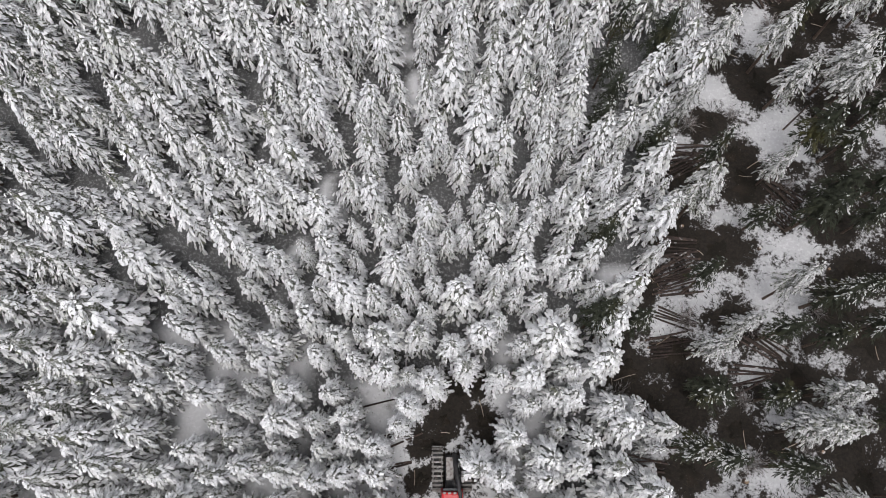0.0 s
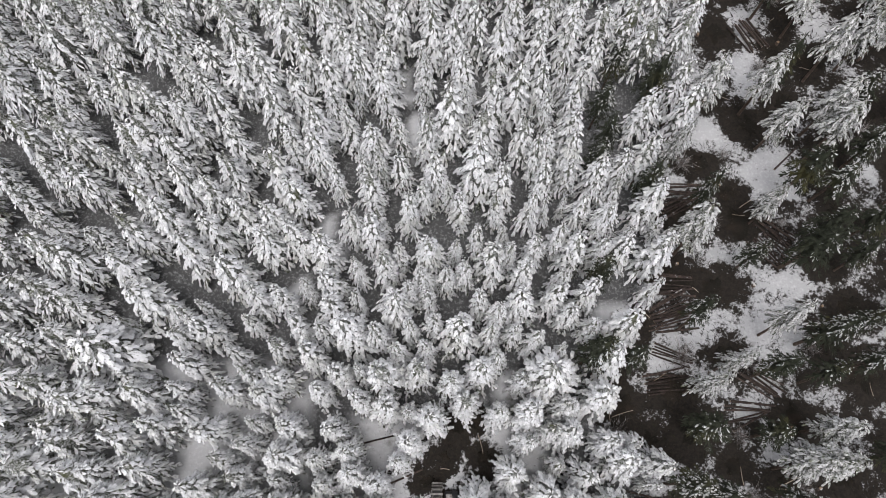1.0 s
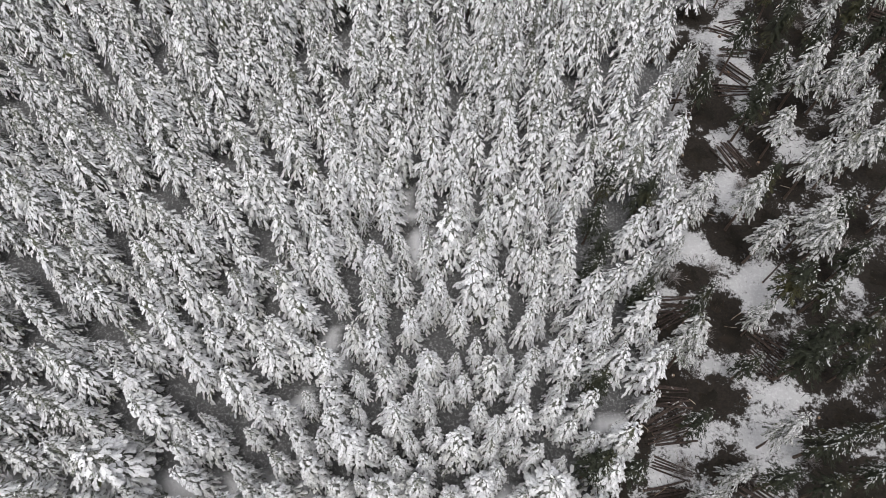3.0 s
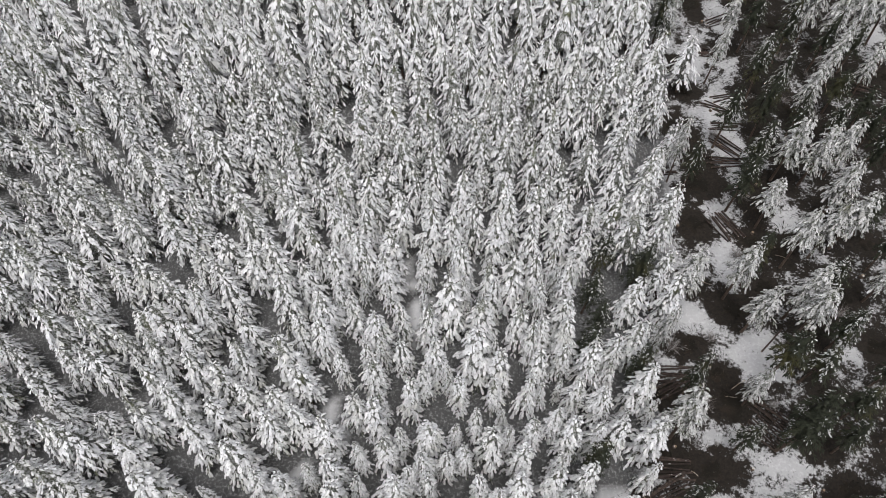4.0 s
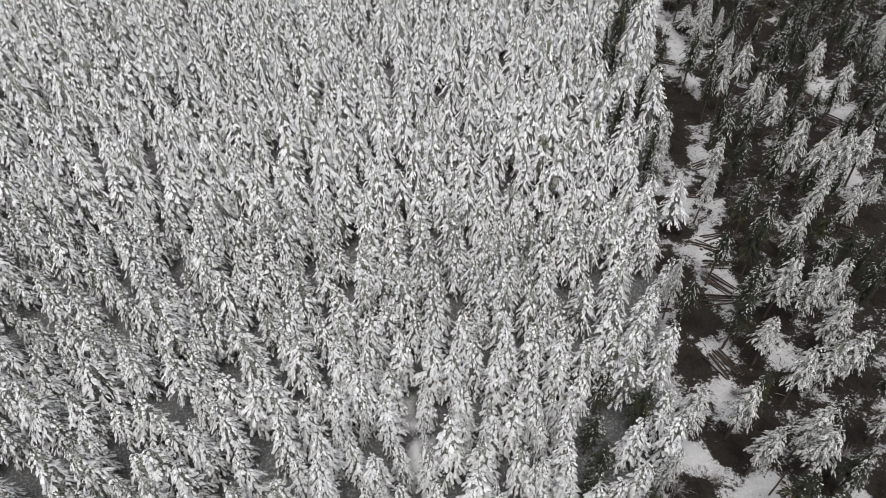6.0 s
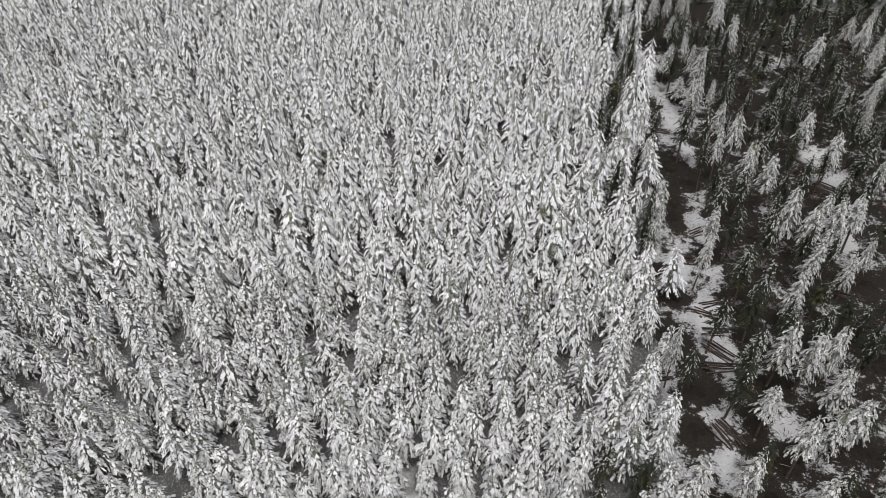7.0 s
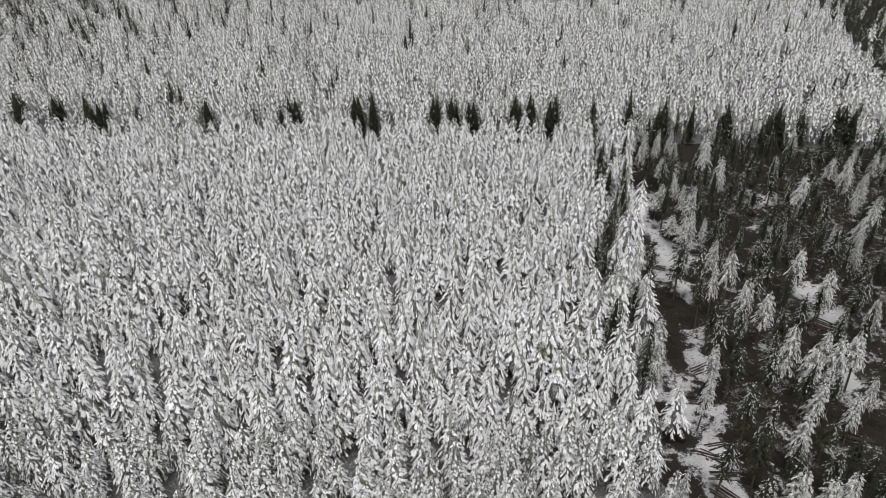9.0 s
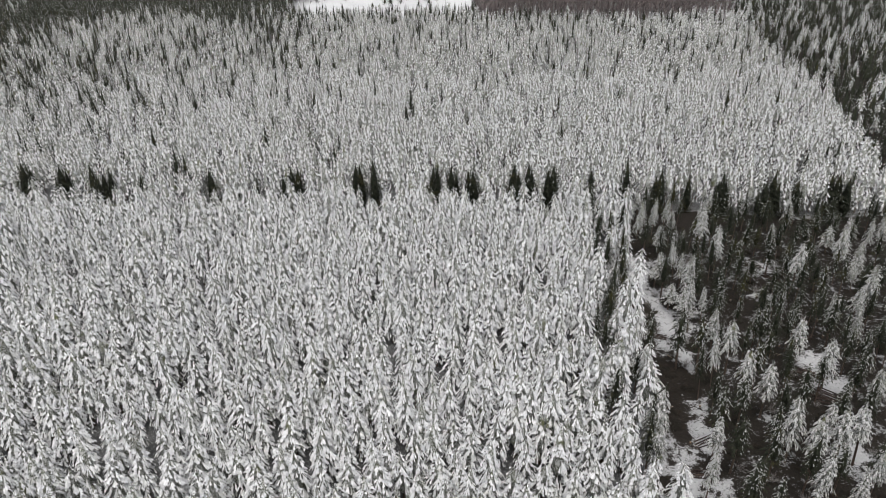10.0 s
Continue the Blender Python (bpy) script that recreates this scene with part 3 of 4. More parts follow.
# ---------------------------------------------------------------- ground
def litter_and_shade_at(x, y):
    """How thickly slash covers the snow: most on the mats, some in the thinned stand and in front of the machine,
    little on the clean patches. On the ride it paints shade instead.
    """
    v = 0.0
    if stand(x, y) in ("thinned", "far_thinned"):
        v = (0.38 if x - line_at(EDGE, y) < 7 else 0.49 if y < 40 else 0.54) if y < 108.9 else 0.76
    elif stand(x, y) == "none" and y < 156.5:
        # no slash here: darkens the ride's snow as the shade between its trees
        v = 0.85 if x > 27 else 0.58
    elif math.hypot(x - 0.6, (y - 0.2) * 0.7) < 2.6:
        v = 0.42
    near_mats = 0.0
    for a, b, p, q in MATS + WILD_MATS:
        if abs(x - a) < 5 and abs(y - b) < 6:
            near_mats = max(near_mats, 1.05 - 0.58 * math.hypot((x - a) / p, (y - b) / q))
    v = max(v, near_mats)
    for a, b, p, q in SNOW_PATCHES:
        if abs(x - a) < 4 and abs(y - b) < 6:
            v -= max(0.0, 0.26 * (1.6 - math.hypot((x - a) / p, (y - b) / q)))
    return v


def floor_shade_at(x, y):
    """How far the ground is greyed: most under dense trees, as painted shade, least on the far clearing."""
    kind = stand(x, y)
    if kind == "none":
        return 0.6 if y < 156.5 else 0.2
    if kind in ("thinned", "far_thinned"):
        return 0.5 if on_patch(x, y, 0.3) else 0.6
    # painted shade: full under dense trees, weaker in glades and near the machine
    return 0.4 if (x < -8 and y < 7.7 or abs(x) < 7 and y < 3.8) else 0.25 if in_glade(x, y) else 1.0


def build_ground():
    s = np.concatenate([-np.geomspace(3000, 60, 26), np.linspace(-58, 58, 140), np.geomspace(60, 3000, 26)])
    t = np.concatenate([-np.geomspace(3000, 20, 24), np.linspace(-18, 130, 165), np.linspace(131, 160, 16), np.geomspace(163, 3000, 34)])
    v = np.array([(x, y, ground_z(x, y)) for y in t for x in s])
    n = len(s)
    f = []
    for j in range(len(t) - 1):
        for i in range(n - 1):
            a = j * n + i
            f += [(a, a + 1, a + n + 1), (a, a + n + 1, a + n)]
    me = mesh_of("ground", [(v, np.array(f), GROUND, True)])
    attr = me.attributes.new("litter", 'FLOAT', 'POINT')
    attr.data.foreach_set("value", np.array([litter_and_shade_at(x, y) for x, y, z in v], np.float32))
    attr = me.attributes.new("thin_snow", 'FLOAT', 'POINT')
    attr.data.foreach_set("value", np.array([floor_shade_at(x, y) for x, y, z in v], np.float32))
    ob = new("ground", me)
    tagged(ob, "snow-covered forest floor with twigs and litter", "ground", kind="structure")


build_ground()


# ---------------------------------------------------------------- trees
BASE_H, BASE_R = 7.4, 1.13


def tree_thing(name, seed, h, radius, bare, load, needles, label, category):
    (tv, tf), (gv, gf), (sv, sf) = conifer(seed, h, radius, bare, load, 4)
    ob = new(name)
    ob.empty_display_size = 0.5
    part("trunk", mesh_of("trunk", [(tv, tf, BARK, True)]), None, ob)
    part("crown", mesh_of("crown", [(gv, gf, needles, True)]), None, ob)
    if len(sf):
        part("snow_load", mesh_of("snow_load", [(sv, sf, SNOW if load > 0.8 else RIMED if load > 0.5 else PATCHY, True)]), None, ob, "thick white snow on the branches" if load > 0.5 else "patchy frost and snow on the twigs")["kind"] = "stuff"
    return tagged(ob, label, category)


def stand_tree(x, y, w, s, rng):
    return pose(x, y, ground_z(x, y) - 0.05, rng.uniform(-2.5, 2.5), rng.uniform(-2.5, 2.5), rng.uniform(0, 360)) @ Matrix.Diagonal((w, w, s, 1))


used = set()


def plant(model, m, group):
    """The model itself the first time, a copy of it after that."""
    if model.name in used:
        ob = copy_thing(model, m)
    else:
        used.add(model.name)
        ob = model
    ob.matrix_basis = m
    return tagged(ob, group=group)


def forest_stuff(name, label, templates, places, seed, needles, snow):
    """Many trees as one mesh; places: (x, y, kind, width, height)."""
    rng = np.random.default_rng(seed)
    bins = [[] for _ in range(3)]
    offs = [0, 0, 0]
    for x, y, kind, w, s in places:
        tpl = templates[kind][int(rng.integers(len(templates[kind])))]
        a = rng.uniform(0, 6.283)
        c, d = math.cos(a) * w, math.sin(a) * w
        tx, ty = rng.normal(0, 0.03, 2)
        m = np.array(((c, d, 0), (-d, c, 0), (tx, ty, s)))
        p = np.array((x, y, ground_z(x, y)))
        for q in range(3):
            v, f = tpl[q]
            if len(f):
                bins[q].append((v @ m + p, f + offs[q]))
                offs[q] += len(v)
    pieces = []
    for q, (mat, smooth) in enumerate(((BARK, True), (needles, True), (snow, True))):
        if bins[q]:
            pieces.append((np.concatenate([b[0] for b in bins[q]]), np.concatenate([b[1] for b in bins[q]]), mat, smooth))
    ob = new(name, mesh_of(name, pieces))
    return tagged(ob, label, "forest", kind="stuff")


rng = np.random.default_rng(11)
named = OPEN_CENTRE + BY_MACHINE + WEST_SIDE + NORTH_SIDE + NORTH_ROWS


def view_width(y):
    return 28 + 0.62 * max(0.0, y)


dense_all = scatter(3, -108, 36, -18, 119.3, 1.84,
                    lambda x, y: stand(x, y) == "dense" and abs(x) < view_width(y) and not in_glade(x, y) and (y > 30.1 or x < -22 or clear_of(x, y, 0.5, named)))


def in_rows(x, y):
    """The part of the stand whose larger trees are all set singly."""
    return (-9 if y < 11.6 else -7) < x < 10.5 and -2.4 < y < 24.8


dense_all = [p for p in dense_all if not in_rows(*p) or clear_of(p[0], p[1], 0.62, named)]
dense_all.sort(key=lambda p: math.hypot(p[0], p[1] - 11.6))
extra = dense_all[:max(0, 285 - len(named))]
mid = dense_all[len(extra):]
edge_near = [p for i, p in enumerate(extra) if i % 4 == 1 and p[1] > 6.7 and line_at(EDGE, p[1]) - p[0] < 6]      # snow-poor trees among the white ones by the strip road
extra = [p for p in extra if p not in set(edge_near)]

SPRUCE_LABEL = "snow-laden young spruce with drooping white branches in a dense stand"
spruces = [tree_thing("snowy_spruce", 100 + i, BASE_H * (0.95 + 0.02 * (i % 6)), BASE_R * (0.92 + 0.05 * (i % 4)), 0.14, (1.0, 0.86, 0.95, 0.81, 0.84)[i % 5], NEEDLES, SPRUCE_LABEL, "spruce tree")
           for i in range(12)]
for x, y, r in named:
    r *= 0.98
    s = min(8.6, max(4.2, 3.7 + 3.2 * r)) / BASE_H
    plant(spruces[int(rng.integers(len(spruces)))], stand_tree(x, y, r / BASE_R, s, rng), "trees of the dense stand")
for x, y in extra:
    room = min(math.hypot(x - t[0], y - t[1]) - 0.55 * t[2] for t in named)
    r = min(max(0.5, 1.0 * room), 1.3) * rng.uniform(0.85, 1.06)
    s = min(8.4, (3.9 + 3.0 * r) * rng.uniform(0.92, 1.06)) / BASE_H
    plant(spruces[int(rng.integers(len(spruces)))], stand_tree(x, y, r / BASE_R, s, rng), "trees of the dense stand")
for ob in spruces:
    if ob.name not in used:
        plant(ob, stand_tree(-24 - 2 * spruces.index(ob) % 5, -8 - spruces.index(ob), 1, 1, rng), "trees of the dense stand")

MID = {"full": [conifer(200 + i, BASE_H * (0.95 + 0.02 * (i % 6)), BASE_R * (0.92 + 0.05 * (i % 4)), 0.2, (1.0, 0.95, 1.0, 0.85)[i % 4], 3) for i in range(12)],
       "back": [conifer(230 + i, BASE_H * (0.95 + 0.02 * (i % 6)), BASE_R * (0.92 + 0.05 * (i % 4)), 0.25, (1.0, 0.95, 1.0, 0.85)[i % 4], 2) for i in range(12)]}


def sized(x, y, kind):
    r = rng.uniform(0.9, 1.38)
    return (x, y, kind, r, min(1.18, (0.42 + 0.5 * r) * rng.uniform(0.76, 1.12)))


edge_poor = [p for p in mid if line_at(EDGE, p[1]) - p[0] < (4.5 if p[1] < 49.5 else 6.0) and p[1] > 8.7 and rng.random() < (0.2 if p[1] < 50 else 0.3)]      # less snow on the side that faces the strip road
mid = [p for p in mid if p not in set(edge_poor)]
forest_stuff("snowy_spruce_forest", "dense snow-laden spruce forest on snowy ground", MID, [sized(x, y, "full" if y < 46 else "back") for x, y in mid], 5, NEEDLES, SNOW)

FAR = {"full": [conifer(300 + i, BASE_H * (0.95 + 0.02 * (i % 6)), BASE_R, 0.3, (1.0, 0.88)[i % 2], 1) for i in range(10)],
       "dark": [conifer(350 + i, BASE_H * 1.1, BASE_R * 1.1, 0.22, 0.0, 1) for i in range(5)],
       "poor": [conifer(330 + i, BASE_H * (0.98 + 0.03 * i), BASE_R, 0.25, 0.34, 1) for i in range(6)],
       "full_tiny": [conifer(380 + i, BASE_H * (0.95 + 0.02 * (i % 6)), BASE_R * 1.05, 0.3, (1.0, 0.88)[i % 2], 0) for i in range(8)],
       "poor_tiny": [conifer(390 + i, BASE_H * (0.98 + 0.02 * i), BASE_R * 1.05, 0.25, 0.3, 0) for i in range(6)]}


def far_keep(x, y):
    return (y > min(119.3, line_at(RIDE, x)) or abs(x) >= view_width(y)) and abs(x) < 30 + 0.62 * max(0, y) and stand(x, y) in ("dense", "far")


def snowless(x, y):
    """Share of trees without much snow: patchy, and more in the far north-west."""
    n = noise.noise(Vector((x * 0.015, y * 0.008, 3.0)))
    west = min(1.0, max(0.0, (-28 - 0.08 * (y - 156.5) - x) / 55)) * min(1.0, max(0.0, (y - 142.3) / 110))
    return 0.04 + 0.2 * max(0.0, n) + 0.85 * max(0.0, n + 0.5) * west + 0.15 * max(0.0, (y - 171.1) / 150) + 0.3 * max(0.0, (y - 280.3) / 70)


def far_kind(x, y):
    return ("poor" if rng.random() < snowless(x, y) else "full") + ("" if y < 210 else "_tiny")


far_spots = scatter(7, -190, 150, -18, 210, 2.05, far_keep) + scatter(8, -300, 260, 210, 420, 2.3, far_keep)
all_far = [sized(x, y, far_kind(x, y)) for x, y in far_spots]
far_places = [p for p in all_far if p[2][:4] == "full"]
far_poor = [p for p in all_far if p[2][:4] == "poor"]


# ---------------------------------------------------------------- thinned stand
def thin_keep(x, y):
    e = line_at(EDGE, y)
    return stand(x, y) == "thinned" and x > e + (0.8 if y > 100.0 else 4.2 if y > 55.0 else 5.2 if y > 10.6 else 3.0) and x < 34 + 0.68 * max(0, y) and not on_patch(x, y, 0.3) and clear_of(x, y, 1.2, open_named)


open_named = OPEN_SOUTH + OPEN_MIDDLE + OPEN_NORTH
open_all = scatter(17, 8, 110, -12, 37.5, 2.8, thin_keep) + scatter(18, 18, 120, 37.5, 71.0, 2.7, thin_keep) + scatter(20, 18, 130, 71.0, 120.6, 2.45, thin_keep)
open_all.sort(key=lambda p: math.hypot(p[0] - 22, p[1] - 25))
KINDS = ((0.06, "dark_spruce", "dark green spruce with hardly any snow and a bare trunk"),
         (0.35, "snow_dusted_spruce", "dark spruce with snow on its upper branches and a bare trunk"),
         (0.62, "snowy_forest_spruce", "tall spruce with heavy snow on its crown in the thinned stand"))
models = {}
for load, name, label in KINDS:
    models[load] = [tree_thing(name, 500 + int(load * 100) + i, 8.2, 1.12, 0.36 + 0.04 * i, load + 0.04 * i, NEEDLES if load > 0.5 else DARK, label, "spruce tree") for i in range(4)]


def kind_of(load):
    return min(models, key=lambda k: abs(k - load))


for x, y, r, load in open_named:
    plant(models[kind_of(load)][int(rng.integers(4))], stand_tree(x, y, min(r, 1.3) / 1.15, rng.uniform(0.92, 1.08), rng), "trees of the thinned stand")
for x, y in open_all[:200]:
    load = (0.06, 0.06, 0.35, 0.35, 0.35, 0.35, 0.62)[int(rng.integers(7))]
    r = rng.uniform(0.6, 1.1)
    plant(models[load][int(rng.integers(4))], stand_tree(x, y, r, rng.uniform(0.68, 1.0), rng), "trees of the thinned stand")

THIN = {"dark": [conifer(600 + i, 8.7, 1.15, 0.36, 0.10, 3) for i in range(4)], "half": [conifer(610 + i, 8.7, 1.15, 0.36, 0.32, 3) for i in range(5)],
        "full": [conifer(620 + i, 8.7, 1.15, 0.34, 0.66, 3) for i in range(4)]}
rest = [(x, y, ("dark", "dark", "dark", "half", "half", "full")[int(rng.integers(6))] if x - line_at(EDGE, y) > 8 else ("dark", "half", "full", "full")[int(rng.integers(4))], rng.uniform(0.68, 1.1), rng.uniform(0.5, 0.86)) for x, y in open_all[200:]]
far_rest = [(x, y, ("dark", "dark", "dark", "full", "full", "half")[int(rng.integers(6))], rng.uniform(0.95, 1.4), rng.uniform(0.7, 0.98))
         for x, y in scatter(19, 70, 290, 105, 420, 3.0, lambda x, y: stand(x, y) == "far_thinned" and x < 40 + 0.62 * y and y < 400)]
THIN_FAR = {"dark": FAR["dark"], "half": FAR["poor"], "poor": FAR["poor"], "poor_tiny": FAR["poor_tiny"]}
far_rest += [(x, y, "dark", rng.uniform(0.7, 1.3), rng.uniform(0.35, 0.8)) for x, y in scatter(57, -78, 17, 373, 520, 4.0, lambda x, y: stand(x, y) == "none" and noise.noise(Vector((x * 0.06, y * 0.03, 5.0))) > 0.12)]
rest += [(x, y, "half" if i % 3 else "dark", rng.uniform(0.7, 1.0), rng.uniform(0.7, 0.95)) for i, (x, y) in enumerate(edge_poor + edge_near)]
forest_stuff("distant_spruce_forest", "distant snow-dusted spruce forest reaching to a clearing", FAR, far_places + [p for p in far_rest if p[2] == "full"], 9, NEEDLES, SNOW)
forest_stuff("distant_dark_forest", "distant dark spruce forest with little snow", THIN_FAR, [p for p in far_rest if p[2] != "full"] + far_poor, 22, DARK, PATCHY)
forest_stuff("thinned_spruce_forest", "open dark spruce forest with patches of snow", THIN, [p for p in rest if p[2] != "full"], 21, DARK, PATCHY)
forest_stuff("snowy_thinned_forest", "open spruce forest with snow-covered crowns", THIN, [p for p in rest if p[2] == "full"], 24, NEEDLES, RIMED)

# dark trees on the far side of the ride; most are added to stand for shaded gaps
edge_dark = [tree_thing("dark_spruce", 540 + i, 8.0, 1.25, 0.06, 0.0, DARK, "dark green snowless spruce standing in for shade along a narrow ride", "spruce tree") for i in range(3)]
for gx, count in RIDE_GROUPS:
    for i in range(count):
        x = gx + (i - (count - 1) / 2) * rng.uniform(0.9, 1.3)
        y = line_at(RIDE, x) + rng.uniform(0.3, 2.3)
        plant(edge_dark[int(rng.integers(3))], stand_tree(x, y, rng.uniform(1.1, 1.7), rng.uniform(0.85, 1.2), rng), "dark trees along the ride")


# ---------------------------------------------------------------- bare birches beyond
def birch(seed):
    """A leafless tree: a forked stem with thin rising twigs."""
    g = np.random.default_rng(seed)
    wood = Soup()

    def stick(a, b, r):
        side = np.cross(b - a, (0.3, 0.2, 1.0))
        side = side / (np.linalg.norm(side) + 1e-6)
        up = np.cross(b - a, side)
        up = up / (np.linalg.norm(up) + 1e-6)
        v = [a + r * (side * math.cos(q) + up * math.sin(q)) for q in (0, 2.1, 4.2)] + [b]
        wood.add(v, [(0, 1, 3), (1, 2, 3), (2, 0, 3)])

    top = g.uniform(8, 10.5)
    stick(np.array((0, 0, -0.2)), np.array((g.normal(0, 0.3), g.normal(0, 0.3), top)), 0.11)
    for i in range(24):                                 # sprays of fine twigs
        z = top * g.uniform(0.3, 0.97)
        a = g.uniform(0, 6.28)
        L = g.uniform(0.7, 1.6) * (1.2 - z / top * 0.6)
        out = np.array((math.cos(a), math.sin(a), 0.0))
        side = np.array((-out[1], out[0], 0.0)) * L * 0.22
        end = out * L + np.array((0, 0, z + L * g.uniform(0.4, 1.1)))
        wood.add([np.array((0, 0, z)), end + side, end - side], [(0, 1, 2)])
    return wood.arrays()


def birch_wood():
    g = np.random.default_rng(31)
    tpl = [birch(40 + i) for i in range(6)]
    vs, fs, n = [], [], 0
    for x, y in scatter(33, 17, 250, 300, 385, 2.2, lambda x, y: stand(x, y) == "birch"):
        v, f = tpl[int(g.integers(6))]
        a, s = g.uniform(0, 6.28), g.uniform(0.8, 1.15)
        m = np.array(((math.cos(a), math.sin(a), 0), (-math.sin(a), math.cos(a), 0), (0, 0, 1))) * s
        vs.append(v @ m + np.array((x, y, ground_z(x, y))))
        fs.append(f + n)
        n += len(v)
    tagged(new("bare_birch_wood", mesh_of("bare_birch_wood", [(np.concatenate(vs), np.concatenate(fs), TWIG, False)])), "leafless grey-brown birch wood beside a snowy clearing", "forest", kind="stuff")


birch_wood()


# ---------------------------------------------------------------- brush mats
def brush_mat(seed):
    """A low ragged heap of cut spruce branches."""
    g = np.random.default_rng(seed)
    soil, sprigs = Soup(), Soup()
    spokes = 26
    edge = [0.38 * g.uniform(0.6, 1.3) for _ in range(spokes)]
    v = [(0, 0, 0.11)]
    for q, z in ((0.5, 0.10), (0.8, 0.06), (1.0, -0.06)):
        for j in range(spokes):
            a = 2 * math.pi * j / spokes
            r = edge[j] * q * g.uniform(0.9, 1.1)
            v.append((r * math.cos(a), r * math.sin(a), z + g.normal(0, 0.02)))
    f = []
    for j in range(spokes):
        k = (j + 1) % spokes
        f.append((0, 1 + j, 1 + k))
        for i in range(2):
            a, b = 1 + i * spokes, 1 + (i + 1) * spokes
            f += [(a + j, b + j, b + k), (a + j, b + k, a + k)]
    soil.add(v, f)
    for _ in range(170):
        a, r = g.uniform(0, 6.28), 0.98 * math.sqrt(g.random())
        p = np.array((r * math.cos(a), r * math.sin(a), 0.16 - 0.10 * r + g.uniform(0, 0.10)))
        t = a + g.normal(0, 0.9)
        d = np.array((math.cos(t), math.sin(t), g.uniform(-0.25, 0.2))) * g.uniform(0.07, 0.24)
        w = np.array((-d[1], d[0], 0)) * g.uniform(0.02, 0.06)
        sprigs.add([p, p + d * 0.45 + w, p + d, p + d * 0.45 - w + (0, 0, 0.02)], [(0, 1, 2), (0, 2, 3)])
    (sv, sf), (gv, gf) = soil.arrays(), sprigs.arrays()
    ob = new("brush_mat")
    part("litter", mesh_of("litter", [(sv, sf, LITTER, True)]), None, ob)
    part("slash", mesh_of("slash", [(gv, gf, SLASH, False)]), None, ob)["kind"] = "stuff"
    return tagged(ob, "dark brown mat of cut spruce branches on the snow", "brush")


mat_models = [brush_mat(700 + i) for i in range(6)]
for i, (x, y, p, q) in enumerate(MATS + WILD_MATS):
    z = 1.0 + 0.35 * rng.random()
    plant(mat_models[i % 6], pose(x, y, ground_z(x, y), 0, 0, 0) @ Matrix.Diagonal((p * 1.15, q * 1.15, z, 1)) @ pose(0, 0, 0, 0, 0, rng.uniform(0, 360)), "mats of cut branches")


# ---------------------------------------------------------------- timber
def log_mesh(seed, length, r):
    """A slightly crooked tapered log with pale cut ends."""
    g = np.random.default_rng(seed)
    v, f, e, n = [], [], [], 9
    bow = g.normal(0, 0.02)
    for i, t in enumerate((-0.5, -0.17, 0.17, 0.5)):
        q = r * (1.08 - 0.22 * (t + 0.5)) * g.uniform(0.96, 1.04)
        for j in range(n):
            a = 2 * math.pi * j / n
            v.append((t * length, q * math.cos(a) + bow * (1 - 4 * t * t), q * math.sin(a)))
    for i in range(3):
        for j in range(n):
            k = (j + 1) % n
            a, b = i * n, (i + 1) * n
            f += [(a + j, b + j, b + k), (a + j, b + k, a + k)]
    v += [(-0.5 * length, 0, 0), (0.5 * length, 0, 0)]
    for j in range(n):
        k = (j + 1) % n
        e += [(4 * n, j, k), (4 * n + 1, 3 * n + k, 3 * n + j)]
    v = np.array(v)
    return mesh_of("log", [(v, np.array(f), LOG, True), (v, np.array(e), ENDS, False)])


log_meshes = [log_mesh(800 + i, 2.6 + 0.1 * (i % 4), 0.055 + 0.008 * (i % 4)) for i in range(8)]


def log_pile(x, y, turn, count, rng):
    """Logs laid side by side across each other on the snow."""
    ob = new("log_pile" if count > 2 else "felled_log")
    ob.matrix_basis = pose(x, y, ground_z(x, y) + 0.06, 0, 0, turn)
    off = -0.1 * count
    for i in range(count):
        me = log_meshes[int(rng.integers(8))]
        stick = part("log", me, None, ob)
        stick.matrix_basis = pose(rng.normal(0, 0.16), off, 0.02 + (0.12 if i % 3 == 1 and count > 4 else 0), 0, rng.normal(0, 1.2), rng.normal(0, 4.5))
        off += rng.uniform(0.12, 0.30)
    return tagged(ob, "pile of thin brown pulpwood logs lying on snow" if count > 2 else "single felled log lying on the snow", "log pile" if count > 2 else "log", "timber beside the strip road")


PILES = [(17.1, 27.3, 3, 6), (16.7, 25.9, 18, 6), (16.8, 19.6, 0, 6), (16.6, 18.7, 22, 5), (15.4, 12.8, -2, 7), (15.1, 11.2, 24, 8), (15.1, 10.3, 12, 7),
    (23, 16.8, -41, 7), (22.4, 15.1, -47, 6), (14.9, 8.1, -21, 5), (14.3, 6.4, 3, 8), (20.3, 6.4, -33, 6), (19.4, 4.8, -5, 3), (19.2, 4.1, 15, 3),
    (12.2, -1, -7, 5), (24.4, 22.2, 41, 1), (11.8, 7.8, 31, 1), (12.2, 10.9, 44, 1), (-3.7, 2.9, 10, 1), (-3.1, 0.9, 8, 2), (-2.8, 0.4, 25, 1),
    (-3.2, -0.9, 16, 2)]
PILES += [(28.1, 57.8, 27, 5), (26.4, 53, -5, 6), (25.3, 45.7, -30, 4), (25.5, 43.5, 3, 6), (25.2, 40.9, -46, 7), (24.6, 39.1, 0, 6), (18.9, 38.3, 4, 5),
    (23.2, 32.4, -63, 8), (43.2, 65, -19, 6), (40.1, 47.7, -29, 7), (39.7, 43.5, -33, 8), (26.4, 47.1, 15, 3), (28.3, 77.9, -24, 5), (44.9, 69.3, -31, 7),
    (44.9, 65.2, -41, 8), (48.5, 96.5, -28, 6), (47.1, 77, -19, 5), (49.9, 92.5, -47, 5)]
